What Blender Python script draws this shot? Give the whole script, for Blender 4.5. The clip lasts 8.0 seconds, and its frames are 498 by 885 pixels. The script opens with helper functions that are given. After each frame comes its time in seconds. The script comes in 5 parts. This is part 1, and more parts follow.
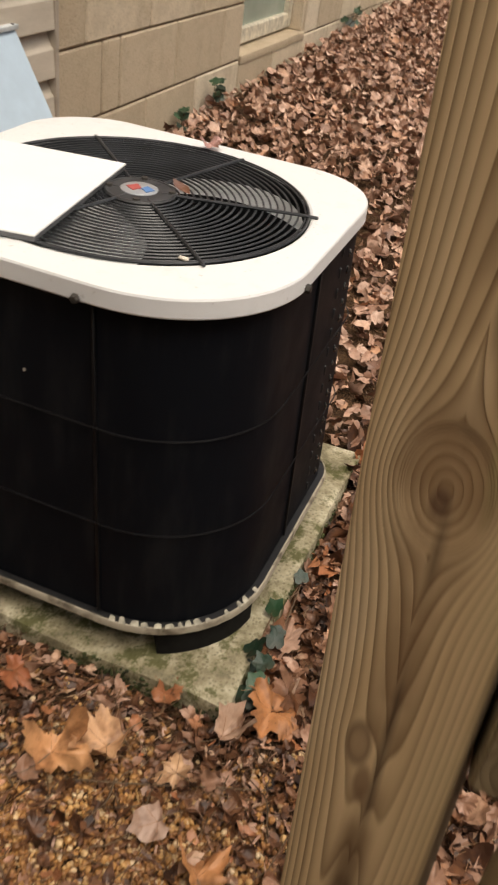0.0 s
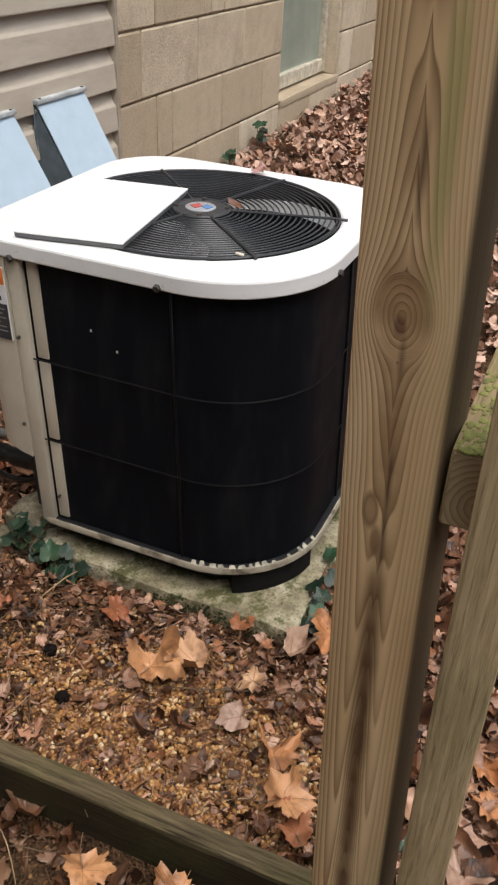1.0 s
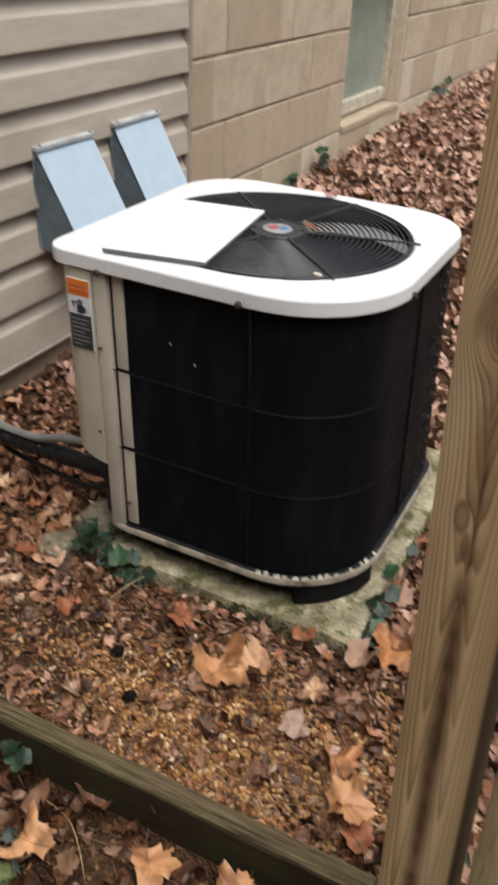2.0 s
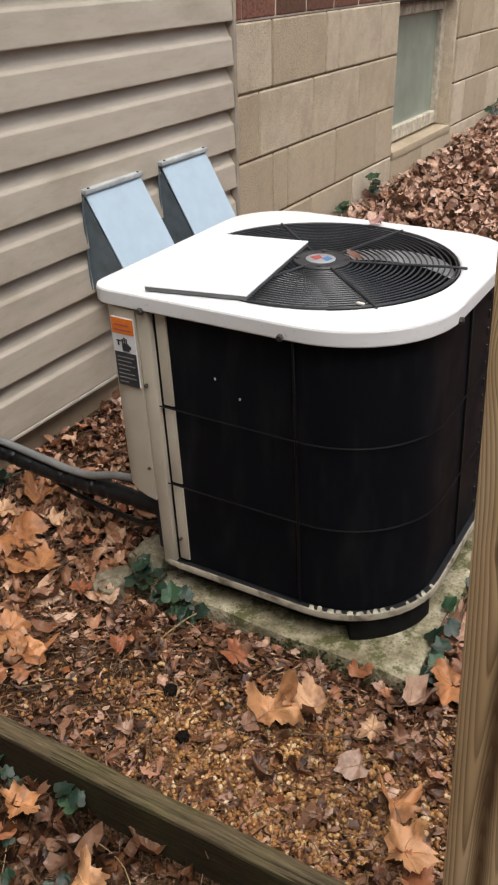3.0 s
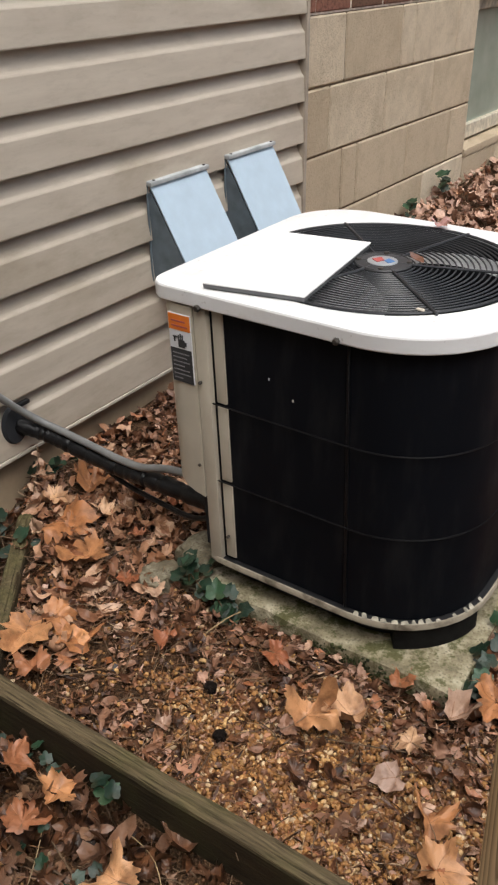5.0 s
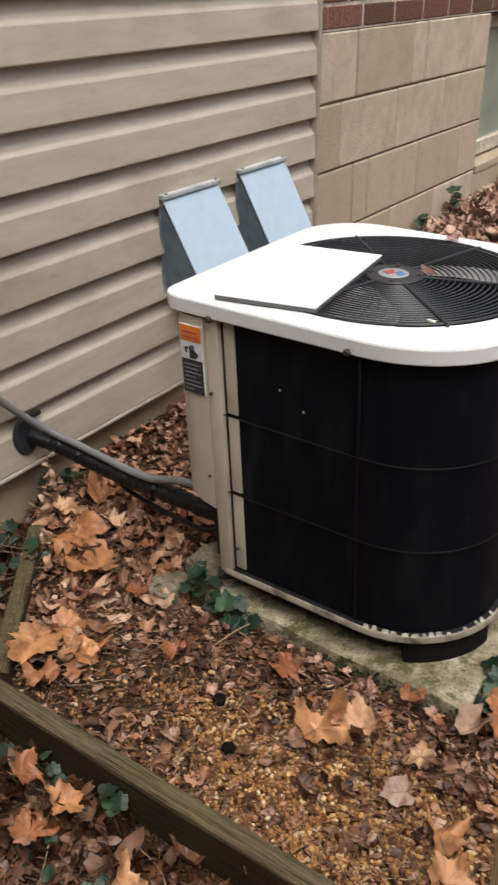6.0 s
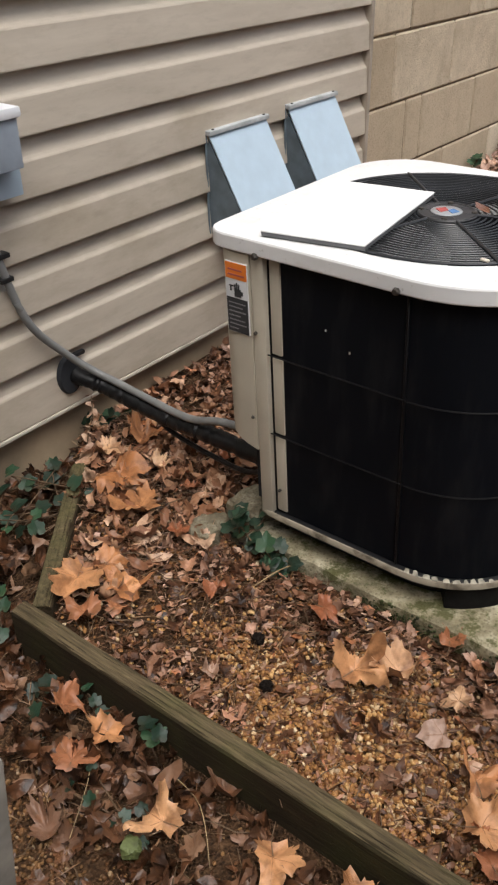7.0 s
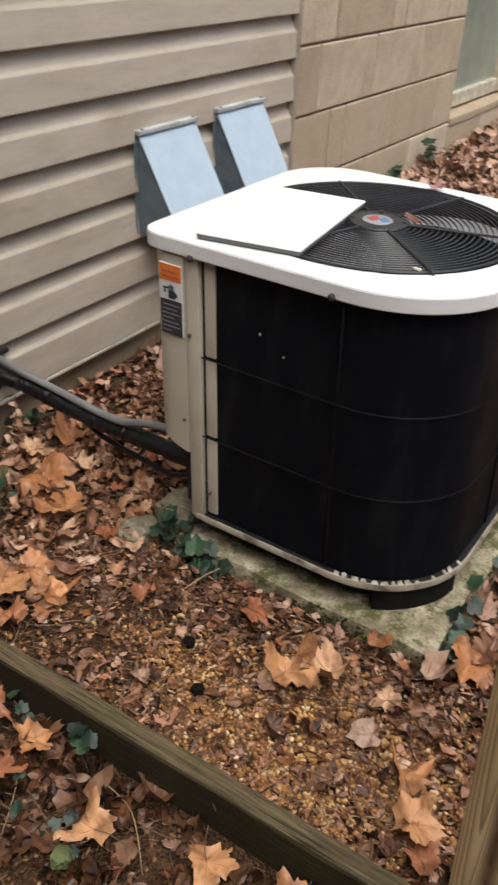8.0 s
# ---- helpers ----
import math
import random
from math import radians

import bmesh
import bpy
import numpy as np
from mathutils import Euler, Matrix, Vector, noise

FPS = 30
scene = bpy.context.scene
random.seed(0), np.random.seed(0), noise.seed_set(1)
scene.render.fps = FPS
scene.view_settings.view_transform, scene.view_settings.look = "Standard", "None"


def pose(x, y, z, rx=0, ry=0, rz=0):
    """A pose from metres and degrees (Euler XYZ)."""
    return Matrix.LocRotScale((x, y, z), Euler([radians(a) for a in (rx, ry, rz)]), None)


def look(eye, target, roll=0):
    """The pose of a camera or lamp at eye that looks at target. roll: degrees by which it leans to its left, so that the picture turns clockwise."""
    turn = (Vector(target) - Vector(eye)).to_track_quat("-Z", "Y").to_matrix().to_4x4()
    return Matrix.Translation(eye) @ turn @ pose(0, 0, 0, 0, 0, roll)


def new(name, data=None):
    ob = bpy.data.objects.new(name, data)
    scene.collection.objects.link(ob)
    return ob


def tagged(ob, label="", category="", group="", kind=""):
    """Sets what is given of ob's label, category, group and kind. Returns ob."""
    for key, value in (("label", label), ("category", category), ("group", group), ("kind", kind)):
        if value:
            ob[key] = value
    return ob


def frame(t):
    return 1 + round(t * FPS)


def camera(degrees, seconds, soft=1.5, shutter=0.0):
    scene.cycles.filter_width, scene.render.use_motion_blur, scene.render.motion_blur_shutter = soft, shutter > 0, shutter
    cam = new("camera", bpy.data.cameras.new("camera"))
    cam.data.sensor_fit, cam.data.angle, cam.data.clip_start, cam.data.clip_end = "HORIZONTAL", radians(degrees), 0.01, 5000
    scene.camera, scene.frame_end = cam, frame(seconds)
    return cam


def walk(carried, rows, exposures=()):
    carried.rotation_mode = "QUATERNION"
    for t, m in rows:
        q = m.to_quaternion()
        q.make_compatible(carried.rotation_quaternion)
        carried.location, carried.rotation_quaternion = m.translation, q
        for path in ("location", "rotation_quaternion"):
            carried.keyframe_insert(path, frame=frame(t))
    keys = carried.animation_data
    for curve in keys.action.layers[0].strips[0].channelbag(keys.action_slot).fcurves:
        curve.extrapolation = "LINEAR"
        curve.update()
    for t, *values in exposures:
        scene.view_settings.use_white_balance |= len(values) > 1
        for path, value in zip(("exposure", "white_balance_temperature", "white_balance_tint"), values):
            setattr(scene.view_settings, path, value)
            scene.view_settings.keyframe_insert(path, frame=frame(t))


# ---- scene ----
cam = camera(32.5, 8.0, soft=2.2, shutter=0.5)
PATH = [
    (0, (1.359, -2.113, 1.068), (0.885, -0.548, -0.084), 8.6),
    (0.3, (1.382, -2.208, 1.068), (0.874, -0.632, -0.053), 9.1),
    (0.5, (1.414, -2.276, 1.079), (0.865, -0.711, -0.038), 8.2),
    (1, (1.466, -2.37, 1.108), (0.838, -0.811, 0.025), 2.9),
    (1.5, (1.456, -2.407, 1.106), (0.871, -0.837, 0.017), 3.9),
    (2, (1.438, -2.431, 1.117), (0.712, -0.888, 0.072), 3.2),
    (2.2, (1.441, -2.429, 1.118), (0.658, -0.887, 0.113), 2.0),
    (3.3, (1.463, -2.389, 1.116), (0.570, -0.906, 0.114), -1.6),
    (3.5, (1.468, -2.385, 1.114), (0.57, -0.915, 0.099), -1.9),
    (4, (1.473, -2.379, 1.122), (0.551, -0.904, 0.134), -0.7),
    (4.5, (1.455, -2.383, 1.126), (0.436, -0.963, 0.155), -0.7),
    (4.7, (1.454, -2.380, 1.130), (0.456, -0.969, 0.124), -0.7),
    (5.8, (1.460, -2.379, 1.119), (0.486, -0.951, 0.112), -0.5),
    (6, (1.457, -2.384, 1.121), (0.443, -0.963, 0.144), -0.6),
    (6.5, (1.456, -2.375, 1.113), (0.416, -0.998, 0.106), -1.4),
    (7, (1.451, -2.381, 1.104), (0.396, -1.07, 0.024), -1.2),
    (7.5, (1.439, -2.397, 1.106), (0.429, -1.031, 0.049), 1.7),
    (8, (1.425, -2.4, 1.103), (0.531, -0.968, 0.032), 3.0),
]
walk(cam, [(t, look(eye, target, roll)) for t, eye, target, roll in PATH], [(0, 0.54, 7250, 11), (0.2, 0.60, 6900, 10), (0.5, 0.65, 6350, 10), (8, 0.63, 6400, 10)])

# ---- world and light: a bright overcast sky ----
world = bpy.data.worlds.new("overcast_sky")
scene.world = world
world.use_nodes = True
wn = world.node_tree.nodes
sky = wn.new("ShaderNodeTexSky")
sky.sky_type = "NISHITA"
sky.sun_disc = False
sky.sun_elevation = radians(58)
sky.sun_rotation = radians(130)
sky.dust_density = 4.0
sky.air_density = 1.0
soften = wn.new("ShaderNodeHueSaturation")
soften.inputs["Saturation"].default_value = 0.35
world.node_tree.links.new(sky.outputs[0], soften.inputs["Color"])
world.node_tree.links.new(soften.outputs[0], wn["Background"].inputs[0])
wn["Background"].inputs[1].default_value = 0.12
sun = new("sun", bpy.data.lights.new("sun", "SUN"))
sun.data.energy = 1.7
sun.data.angle = radians(50)
sun.data.color = (1.0, 0.96, 0.9)
sun.matrix_world = look((2.2, -1.6, 7.0), (0.6, -1.0, 0.0))


# ---- material helpers ----
class Nodes:
    def __init__(self, name):
        self.mat = bpy.data.materials.new(name)
        self.mat.use_nodes = True
        self.tree = self.mat.node_tree
        self.bsdf = self.tree.nodes["Principled BSDF"]

    def put(self, socket, value):
        if isinstance(value, bpy.types.NodeSocket):
            self.tree.links.new(value, socket)
        else:
            socket.default_value = value

    def coords(self, scale=(1, 1, 1), kind="Object"):
        tc = self.tree.nodes.new("ShaderNodeTexCoord")
        mp = self.tree.nodes.new("ShaderNodeMapping")
        mp.inputs["Scale"].default_value = scale
        self.tree.links.new(tc.outputs[kind], mp.inputs["Vector"])
        return mp.outputs[0]

    def noise(self, scale, detail=4.0, vec=None, rough=0.55, warp=0.0):
        n = self.tree.nodes.new("ShaderNodeTexNoise")
        n.inputs["Scale"].default_value = scale
        n.inputs["Detail"].default_value = detail
        n.inputs["Roughness"].default_value = rough
        n.inputs["Distortion"].default_value = warp
        self.tree.links.new(vec if vec is not None else self.coords(), n.inputs["Vector"])
        return n.outputs["Fac"]

    def cells(self, scale, vec=None, feature="F1"):
        n = self.tree.nodes.new("ShaderNodeTexVoronoi")
        n.feature = feature
        n.inputs["Scale"].default_value = scale
        self.tree.links.new(vec if vec is not None else self.coords(), n.inputs["Vector"])
        return n.outputs["Distance"]

    def math(self, op, a, b=0.0):
        n = self.tree.nodes.new("ShaderNodeMath")
        n.operation = op
        self.put(n.inputs[0], a)
        self.put(n.inputs[1], b)
        return n.outputs[0]

    def split(self, vec):
        n = self.tree.nodes.new("ShaderNodeSeparateXYZ")
        self.tree.links.new(vec, n.inputs[0])
        return n.outputs[0], n.outputs[1], n.outputs[2]

    def ramp(self, fac, stops):
        n = self.tree.nodes.new("ShaderNodeValToRGB")
        el = n.color_ramp.elements
        while len(el) < len(stops):
            el.new(0.5)
        for e, (p, c) in zip(el, stops):
            e.position = p
            e.color = (*c, 1) if len(c) == 3 else c
        self.put(n.inputs[0], fac)
        return n.outputs[0]

    def level(self, fac, a, b):
        if a > b:
            return self.ramp(fac, [(b, (1, 1, 1)), (a, (0, 0, 0))])
        return self.ramp(fac, [(a, (0, 0, 0)), (b, (1, 1, 1))])

    def mix(self, fac, a, b, how="MIX"):
        n = self.tree.nodes.new("ShaderNodeMix")
        n.data_type = "RGBA"
        n.blend_type = how
        self.put(n.inputs[0], fac)
        for s, v in ((n.inputs[6], a), (n.inputs[7], b)):
            self.put(s, (*v, 1) if isinstance(v, tuple) and len(v) == 3 else v)
        return n.outputs[2]

    def island(self):
        return self.tree.nodes.new("ShaderNodeNewGeometry").outputs["Random Per Island"]

    def one(self):
        return self.tree.nodes.new("ShaderNodeObjectInfo").outputs["Random"]

    def bump(self, height, strength=0.3, dist=0.002):
        n = self.tree.nodes.new("ShaderNodeBump")
        n.inputs["Strength"].default_value = strength
        n.inputs["Distance"].default_value = dist
        self.put(n.inputs["Height"], height)
        self.tree.links.new(n.outputs[0], self.bsdf.inputs["Normal"])

    def done(self, color, rough=0.6, metal=0.0, spec=0.5):
        c = self.bsdf.inputs["Base Color"]
        self.put(c, (*color, 1) if isinstance(color, tuple) and len(color) == 3 else color)
        self.put(self.bsdf.inputs["Roughness"], rough)
        self.bsdf.inputs["Metallic"].default_value = metal
        self.bsdf.inputs["Specular IOR Level"].default_value = spec
        return self.mat


def plain(name, color, rough=0.6, metal=0.0, vary=0.12, scale=18.0, grain=0.05, spec=0.5):
    """A nearly even surface with faint blotches and fine grain."""
    n = Nodes(name)
    a = n.noise(scale, 5)
    dark = tuple(c * (1 - vary * 2) for c in color)
    lite = tuple(min(1, c * (1 + vary)) for c in color)
    col = n.ramp(a, [(0.3, dark), (0.7, lite)])
    n.bump(n.noise(scale * 14, 3), grain, 0.001)
    return n.done(col, rough, metal, spec)


def siding_material():
    n = Nodes("vinyl_siding_tan")
    streak = n.noise(3.0, 5, n.coords((1, 1.2, 9)))
    dirt = n.noise(1.6, 6, n.coords((1, 1, 2)), 0.65)
    base = n.ramp(streak, [(0.3, (0.455, 0.395, 0.318)), (0.7, (0.54, 0.475, 0.388))])
    col = n.mix(n.level(dirt, 0.50, 0.76), base, (0.33, 0.275, 0.20))
    grime_shade = n.level(n.noise(38, 6, n.coords((1, 0.35, 1.4)), 0.7), 0.50, 0.68)
    col = n.mix(n.math("MULTIPLY", grime_shade, 0.16), col, (0.20, 0.165, 0.115))
    n.bump(n.noise(60, 5, n.coords((1, 0.08, 1.5)), 0.65), 0.28, 0.0012)
    return n.done(col, 0.48)


def block_material():
    n = Nodes("painted_concrete_block")
    tone = n.one()
    base = n.ramp(tone, [(0.0, (0.58, 0.465, 0.325)), (0.5, (0.71, 0.585, 0.42)), (1.0, (0.80, 0.685, 0.52))])
    blot = n.noise(5.0, 6, None, 0.65)
    col = n.mix(n.math("MULTIPLY", n.level(blot, 0.45, 0.75), 0.8), base, (0.45, 0.355, 0.235))
    pits = n.cells(75)
    pit = n.level(pits, 0.06, 0.3)
    worn = n.level(n.noise(9, 4), 0.45, 0.6)
    col = n.mix(n.math("MULTIPLY", n.math("SUBTRACT", 1.0, pit), n.math("MULTIPLY", worn, 0.3)), col, (0.15, 0.11, 0.065))
    speck = n.level(n.noise(125, 6, None, 0.85), 0.50, 0.64)
    col = n.mix(n.math("MULTIPLY", speck, 0.40), col, (0.29, 0.22, 0.13))
    stain = n.level(n.noise(17, 5, None, 0.7), 0.50, 0.70)
    col = n.mix(n.math("MULTIPLY", stain, 0.22), col, (0.36, 0.28, 0.18))
    n.bump(n.math("ADD", n.math("ADD", n.noise(110, 6, None, 0.7), n.math("MULTIPLY", speck, -0.5)), n.math("MULTIPLY", pit, 0.35)), 0.8, 0.006)
    return n.done(col, 0.85, 0, 0.3)


def brick_material():
    n = Nodes("red_brick")
    base = n.ramp(n.one(), [(0.0, (0.13, 0.070, 0.045)), (0.5, (0.20, 0.085, 0.056)), (1.0, (0.26, 0.115, 0.08))])
    col = n.mix(n.math("MULTIPLY", n.level(n.noise(70, 5, n.coords((1, 1, 1.6)), 0.8), 0.47, 0.62), 0.9), base, (0.075, 0.036, 0.025))
    n.bump(n.noise(180, 5), 0.5, 0.002)
    return n.done(col, 0.9, 0, 0.3)


def post_material():
    """Treated pine: grain lines that part round two knots, nested points above and below the larger one."""
    n = Nodes("treated_pine_post")
    m = n.math
    x, v, w = n.split(n.coords())
    flat = m("ADD", x, m("MULTIPLY", m("SUBTRACT", w, 0.86), 0.045))

    def wobble(scale, size, squeeze):
        return m("MULTIPLY", m("SUBTRACT", n.noise(scale, 3, n.coords((1, 1, squeeze))), 0.5), size)

    def ring(u, u0, w0, ru, rw):
        a = m("DIVIDE", m("SUBTRACT", u, u0), ru)
        b = m("DIVIDE", m("SUBTRACT", w, w0), rw)
        return m("ADD", m("MULTIPLY", a, a), m("MULTIPLY", b, b))

    u = m("ADD", m("ADD", flat, wobble(6, 0.008, 0.35)), wobble(40, 0.0015, 0.10))
    # lines flow round the knots
    small = m("MAXIMUM", ring(u, -0.0125, 0.700, 0.0055, 0.013), 1.0)
    u = m("SUBTRACT", u, m("DIVIDE", m("ADD", u, 0.0125), m("MULTIPLY", small, 1.25)))
    big = ring(u, -0.003, 0.866, 0.0190, 0.030)
    out = m("MAXIMUM", big, 1.0)
    du = m("ADD", u, 0.003)
    stream = m("ABSOLUTE", m("SUBTRACT", du, m("DIVIDE", du, out)))
    side = m("MULTIPLY", m("ADD", v, 0.042), 0.7)
    mid = m("DIVIDE", 1.0, m("ADD", 1.0, m("MULTIPLY", m("MULTIPLY", stream, stream), 9000.0)))
    rise = m("ABSOLUTE", m("SUBTRACT", w, 0.866))
    turns = m("ADD", m("MULTIPLY", m("ADD", stream, side), 300.0), m("MULTIPLY", m("MULTIPLY", rise, mid), 26.0))
    eye = m("ADD", m("MULTIPLY", m("SQRT", big), 5.0), wobble(60, 0.7, 0.6))
    inside = n.level(m("MULTIPLY", big, 0.5), 0.6, 0.4)
    turns = m("ADD", m("MULTIPLY", turns, m("SUBTRACT", 1.0, inside)), m("MULTIPLY", eye, inside))
    saw = m("FRACT", turns)
    grain = m("MULTIPLY", m("POWER", saw, 1.9), n.level(saw, 1.0, 0.90))
    comb = n.tree.nodes.new("ShaderNodeCombineXYZ")
    n.tree.links.new(m("FLOOR", turns), comb.inputs[0])
    each = n.noise(0.9, 2, comb.outputs[0])
    grain = m("MULTIPLY", grain, m("ADD", 0.30, m("MULTIPLY", each, 1.3)))
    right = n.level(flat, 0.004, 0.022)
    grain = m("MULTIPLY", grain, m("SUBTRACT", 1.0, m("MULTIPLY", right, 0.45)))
    soft = n.noise(7, 5, n.coords((3, 3, 0.35)))
    light = n.ramp(soft, [(0.3, (0.56, 0.38, 0.20)), (0.5, (0.69, 0.49, 0.275)), (0.7, (0.80, 0.61, 0.38))])
    dark = n.ramp(soft, [(0.3, (0.13, 0.068, 0.026)), (0.7, (0.22, 0.125, 0.055))])
    col = n.mix(m("MINIMUM", m("MULTIPLY", grain, 0.92), 1.0), light, dark)
    # brown heartwood: nested points over the knot, one long streak under it
    heart = n.level(m("ADD", stream, wobble(26, 0.008, 0.12)), 0.0125, 0.0020)
    tips = m("MULTIPLY", heart, n.level(n.noise(11, 2, n.coords((0.05, 0.05, 1))), 0.42, 0.56))
    col = n.mix(m("MULTIPLY", tips, 0.62), col, (0.15, 0.072, 0.030))
    streak = m("MULTIPLY", m("MULTIPLY", heart, n.level(w, 0.68, 0.58)), n.level(n.noise(6, 2, n.coords((0.2, 0.2, 1))), 0.22, 0.40))
    col = n.mix(m("MULTIPLY", streak, 0.85), col, (0.085, 0.042, 0.017))
    # knots
    halo = n.level(m("MULTIPLY", big, 0.5), 0.8, 0.12)
    col = n.mix(m("MULTIPLY", halo, 0.42), col, (0.26, 0.145, 0.065))
    core = n.level(m("ADD", ring(u, -0.004, 0.860, 0.0055, 0.011), wobble(70, 0.9, 0.6)), 1.5, 0.2)
    col = n.mix(m("MULTIPLY", core, 0.68), col, (0.085, 0.036, 0.020))
    rim = m("MULTIPLY", ring(flat, -0.0125, 0.700, 0.0052, 0.013), 0.3)
    rim = m("MULTIPLY", n.level(rim, 0.75, 0.36), n.level(rim, 0.075, 0.27))
    col = n.mix(m("MULTIPLY", rim, 0.6), col, (0.075, 0.034, 0.014))
    col = n.mix(m("MULTIPLY", n.level(m("MULTIPLY", ring(flat, -0.0125, 0.700, 0.0052, 0.013), 0.3), 0.45, 0.1), 0.55), col, (0.17, 0.085, 0.042))
    tail = n.level(ring(flat, -0.006, 0.672, 0.0055, 0.018), 1.6, 0.3)
    col = n.mix(m("MULTIPLY", tail, 0.6), col, (0.13, 0.06, 0.028))
    # green algae down the upper face, checks, then shade painted dark on the right side
    moss = m("MULTIPLY", n.level(ring(flat, 0.015, 1.02, 0.0085, 0.17), 1.6, 0.2), n.level(n.noise(6, 3), 0.30, 0.5))
    col = n.mix(m("MULTIPLY", moss, 0.50), col, (0.30, 0.32, 0.11))
    olive = m("MULTIPLY", n.level(n.noise(5, 3, n.coords((2.5, 2.5, 0.5))), 0.46, 0.62), right)
    col = n.mix(m("MULTIPLY", olive, 0.40), col, (0.42, 0.36, 0.17))
    check = n.level(m("ABSOLUTE", m("ADD", m("SUBTRACT", flat, 0.0005), wobble(8, 0.004, 0.5))), 0.0007, 0.0002)
    check = m("MULTIPLY", check, n.level(n.noise(5, 2, n.coords((0.05, 0.05, 1))), 0.50, 0.56))
    col = n.mix(m("MULTIPLY", check, 0.8), col, (0.05, 0.026, 0.012))
    grime_shade = m("MULTIPLY", n.level(flat, 0.0365, 0.0388), 0.9)
    col = n.mix(grime_shade, col, (0.034, 0.024, 0.014))
    n.bump(m("ADD", m("MULTIPLY", grain, -0.6), n.noise(130, 3, n.coords((1, 1, 0.06)))), 0.4, 0.0014)
    return n.done(col, 0.72, 0, 0.3)


def timber_material(name, a, b, moss=0.4, axis=(0.6, 12, 12)):
    """Weathered timber, the grain along one axis, with moss in patches."""
    n = Nodes(name)
    g = n.noise(14, 5, n.coords(axis), 0.6, 0.3)
    col = n.ramp(g, [(0.25, a), (0.75, b)])
    g2 = n.level(n.noise(40, 3, n.coords(axis)), 0.52, 0.68)
    col = n.mix(n.math("MULTIPLY", g2, 0.55), col, tuple(c * 0.4 for c in a))
    patch = n.level(n.noise(9, 5), 0.45, 0.7)
    col = n.mix(n.math("MULTIPLY", patch, moss), col, (0.075, 0.085, 0.018))
    n.bump(g, 0.6, 0.004)
    return n.done(col, 0.85, 0, 0.25)


def concrete_material():
    n = Nodes("mossy_concrete")
    a = n.noise(14, 6, None, 0.65)
    col = n.ramp(a, [(0.3, (0.12, 0.10, 0.06)), (0.46, (0.30, 0.26, 0.165)), (0.64, (0.56, 0.50, 0.36))])
    grit = n.cells(140)
    col = n.mix(n.math("MULTIPLY", n.level(grit, 0.42, 0.2), 0.55), col, (0.13, 0.11, 0.07))
    moss = n.level(n.noise(17, 7, None, 0.75), 0.50, 0.58)
    col = n.mix(n.math("MULTIPLY", moss, 0.85), col, (0.075, 0.078, 0.022))
    n.bump(n.math("ADD", n.noise(110, 6, None, 0.65), n.math("MULTIPLY", grit, 0.25)), 0.8, 0.005)
    return n.done(col, 0.9, 0, 0.25)


def soil_material():
    n = Nodes("leafy_soil")
    a = n.noise(30, 6, None, 0.7)
    col = n.ramp(a, [(0.25, (0.030, 0.016, 0.008)), (0.5, (0.085, 0.045, 0.022)), (0.75, (0.17, 0.095, 0.048))])
    crumb = n.cells(160)
    col = n.mix(n.level(crumb, 0.5, 0.1), col, (0.04, 0.022, 0.012))
    n.bump(n.math("ADD", n.noise(90, 5), crumb), 0.9, 0.012)
    return n.done(col, 0.95, 0, 0.2)


def leaf_material(name, stops, single=False, rough=0.43, dry=1.0):
    n = Nodes(name)
    r = n.one() if single else n.island()
    base = n.ramp(r, stops)
    n1 = n.noise(60, 4)
    col = n.mix(n.math("MULTIPLY", n.level(n.noise(26, 5, None, 0.65), 0.44, 0.66), 0.7 * dry), base, (0.19, 0.075, 0.030))
    col = n.mix(n.math("MULTIPLY", n.level(n1, 0.5, 0.75), 0.5 * dry), col, (0.07, 0.032, 0.014))
    n.bump(n.noise(220, 3), 0.5, 0.002)
    return n.done(col, rough, 0, 0.4)


M_SIDING = siding_material()
M_BLOCK = block_material()
M_BRICK = brick_material()
M_MORTAR = plain("painted_mortar", (0.15, 0.105, 0.06), 0.9, vary=0.2, scale=30, grain=0.5)
M_BMORTAR = plain("brick_mortar", (0.62, 0.52, 0.43), 0.95, vary=0.2, scale=40, grain=0.6)
M_FOUND = plain("painted_foundation", (0.36, 0.27, 0.175), 0.85, vary=0.22, scale=5, grain=0.5)
M_TRIM = plain("tan_trim", (0.45, 0.385, 0.31), 0.5, vary=0.1)
M_EDGE = plain("pale_trim_edge", (0.62, 0.56, 0.47), 0.5, vary=0.1)
M_WHITE = Nodes("white_enamel")
_s = M_WHITE.level(M_WHITE.noise(16, 6, None, 0.7), 0.56, 0.78)
_t = M_WHITE.level(M_WHITE.noise(120, 3), 0.66, 0.74)
_w = M_WHITE.mix(M_WHITE.math("MULTIPLY", _s, 0.3), (0.75, 0.75, 0.745), (0.52, 0.49, 0.42))
_w = M_WHITE.mix(M_WHITE.math("MULTIPLY", _t, 0.35), _w, (0.28, 0.24, 0.19))
M_WHITE.bump(M_WHITE.noise(150, 3), 0.06, 0.001)
M_WHITE = M_WHITE.done(_w, 0.42)
M_LID = plain("white_sheet", (0.84, 0.84, 0.83), 0.4, vary=0.02, scale=7, grain=0.02)
M_BEIGE = plain("beige_enamel", (0.52, 0.47, 0.375), 0.45, vary=0.07, scale=9, grain=0.06)
M_BLACKPL = plain("black_plastic", (0.016, 0.016, 0.017), 0.45, vary=0.2, grain=0.05)
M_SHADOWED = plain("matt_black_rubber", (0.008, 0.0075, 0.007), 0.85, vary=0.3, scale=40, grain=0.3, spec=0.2)
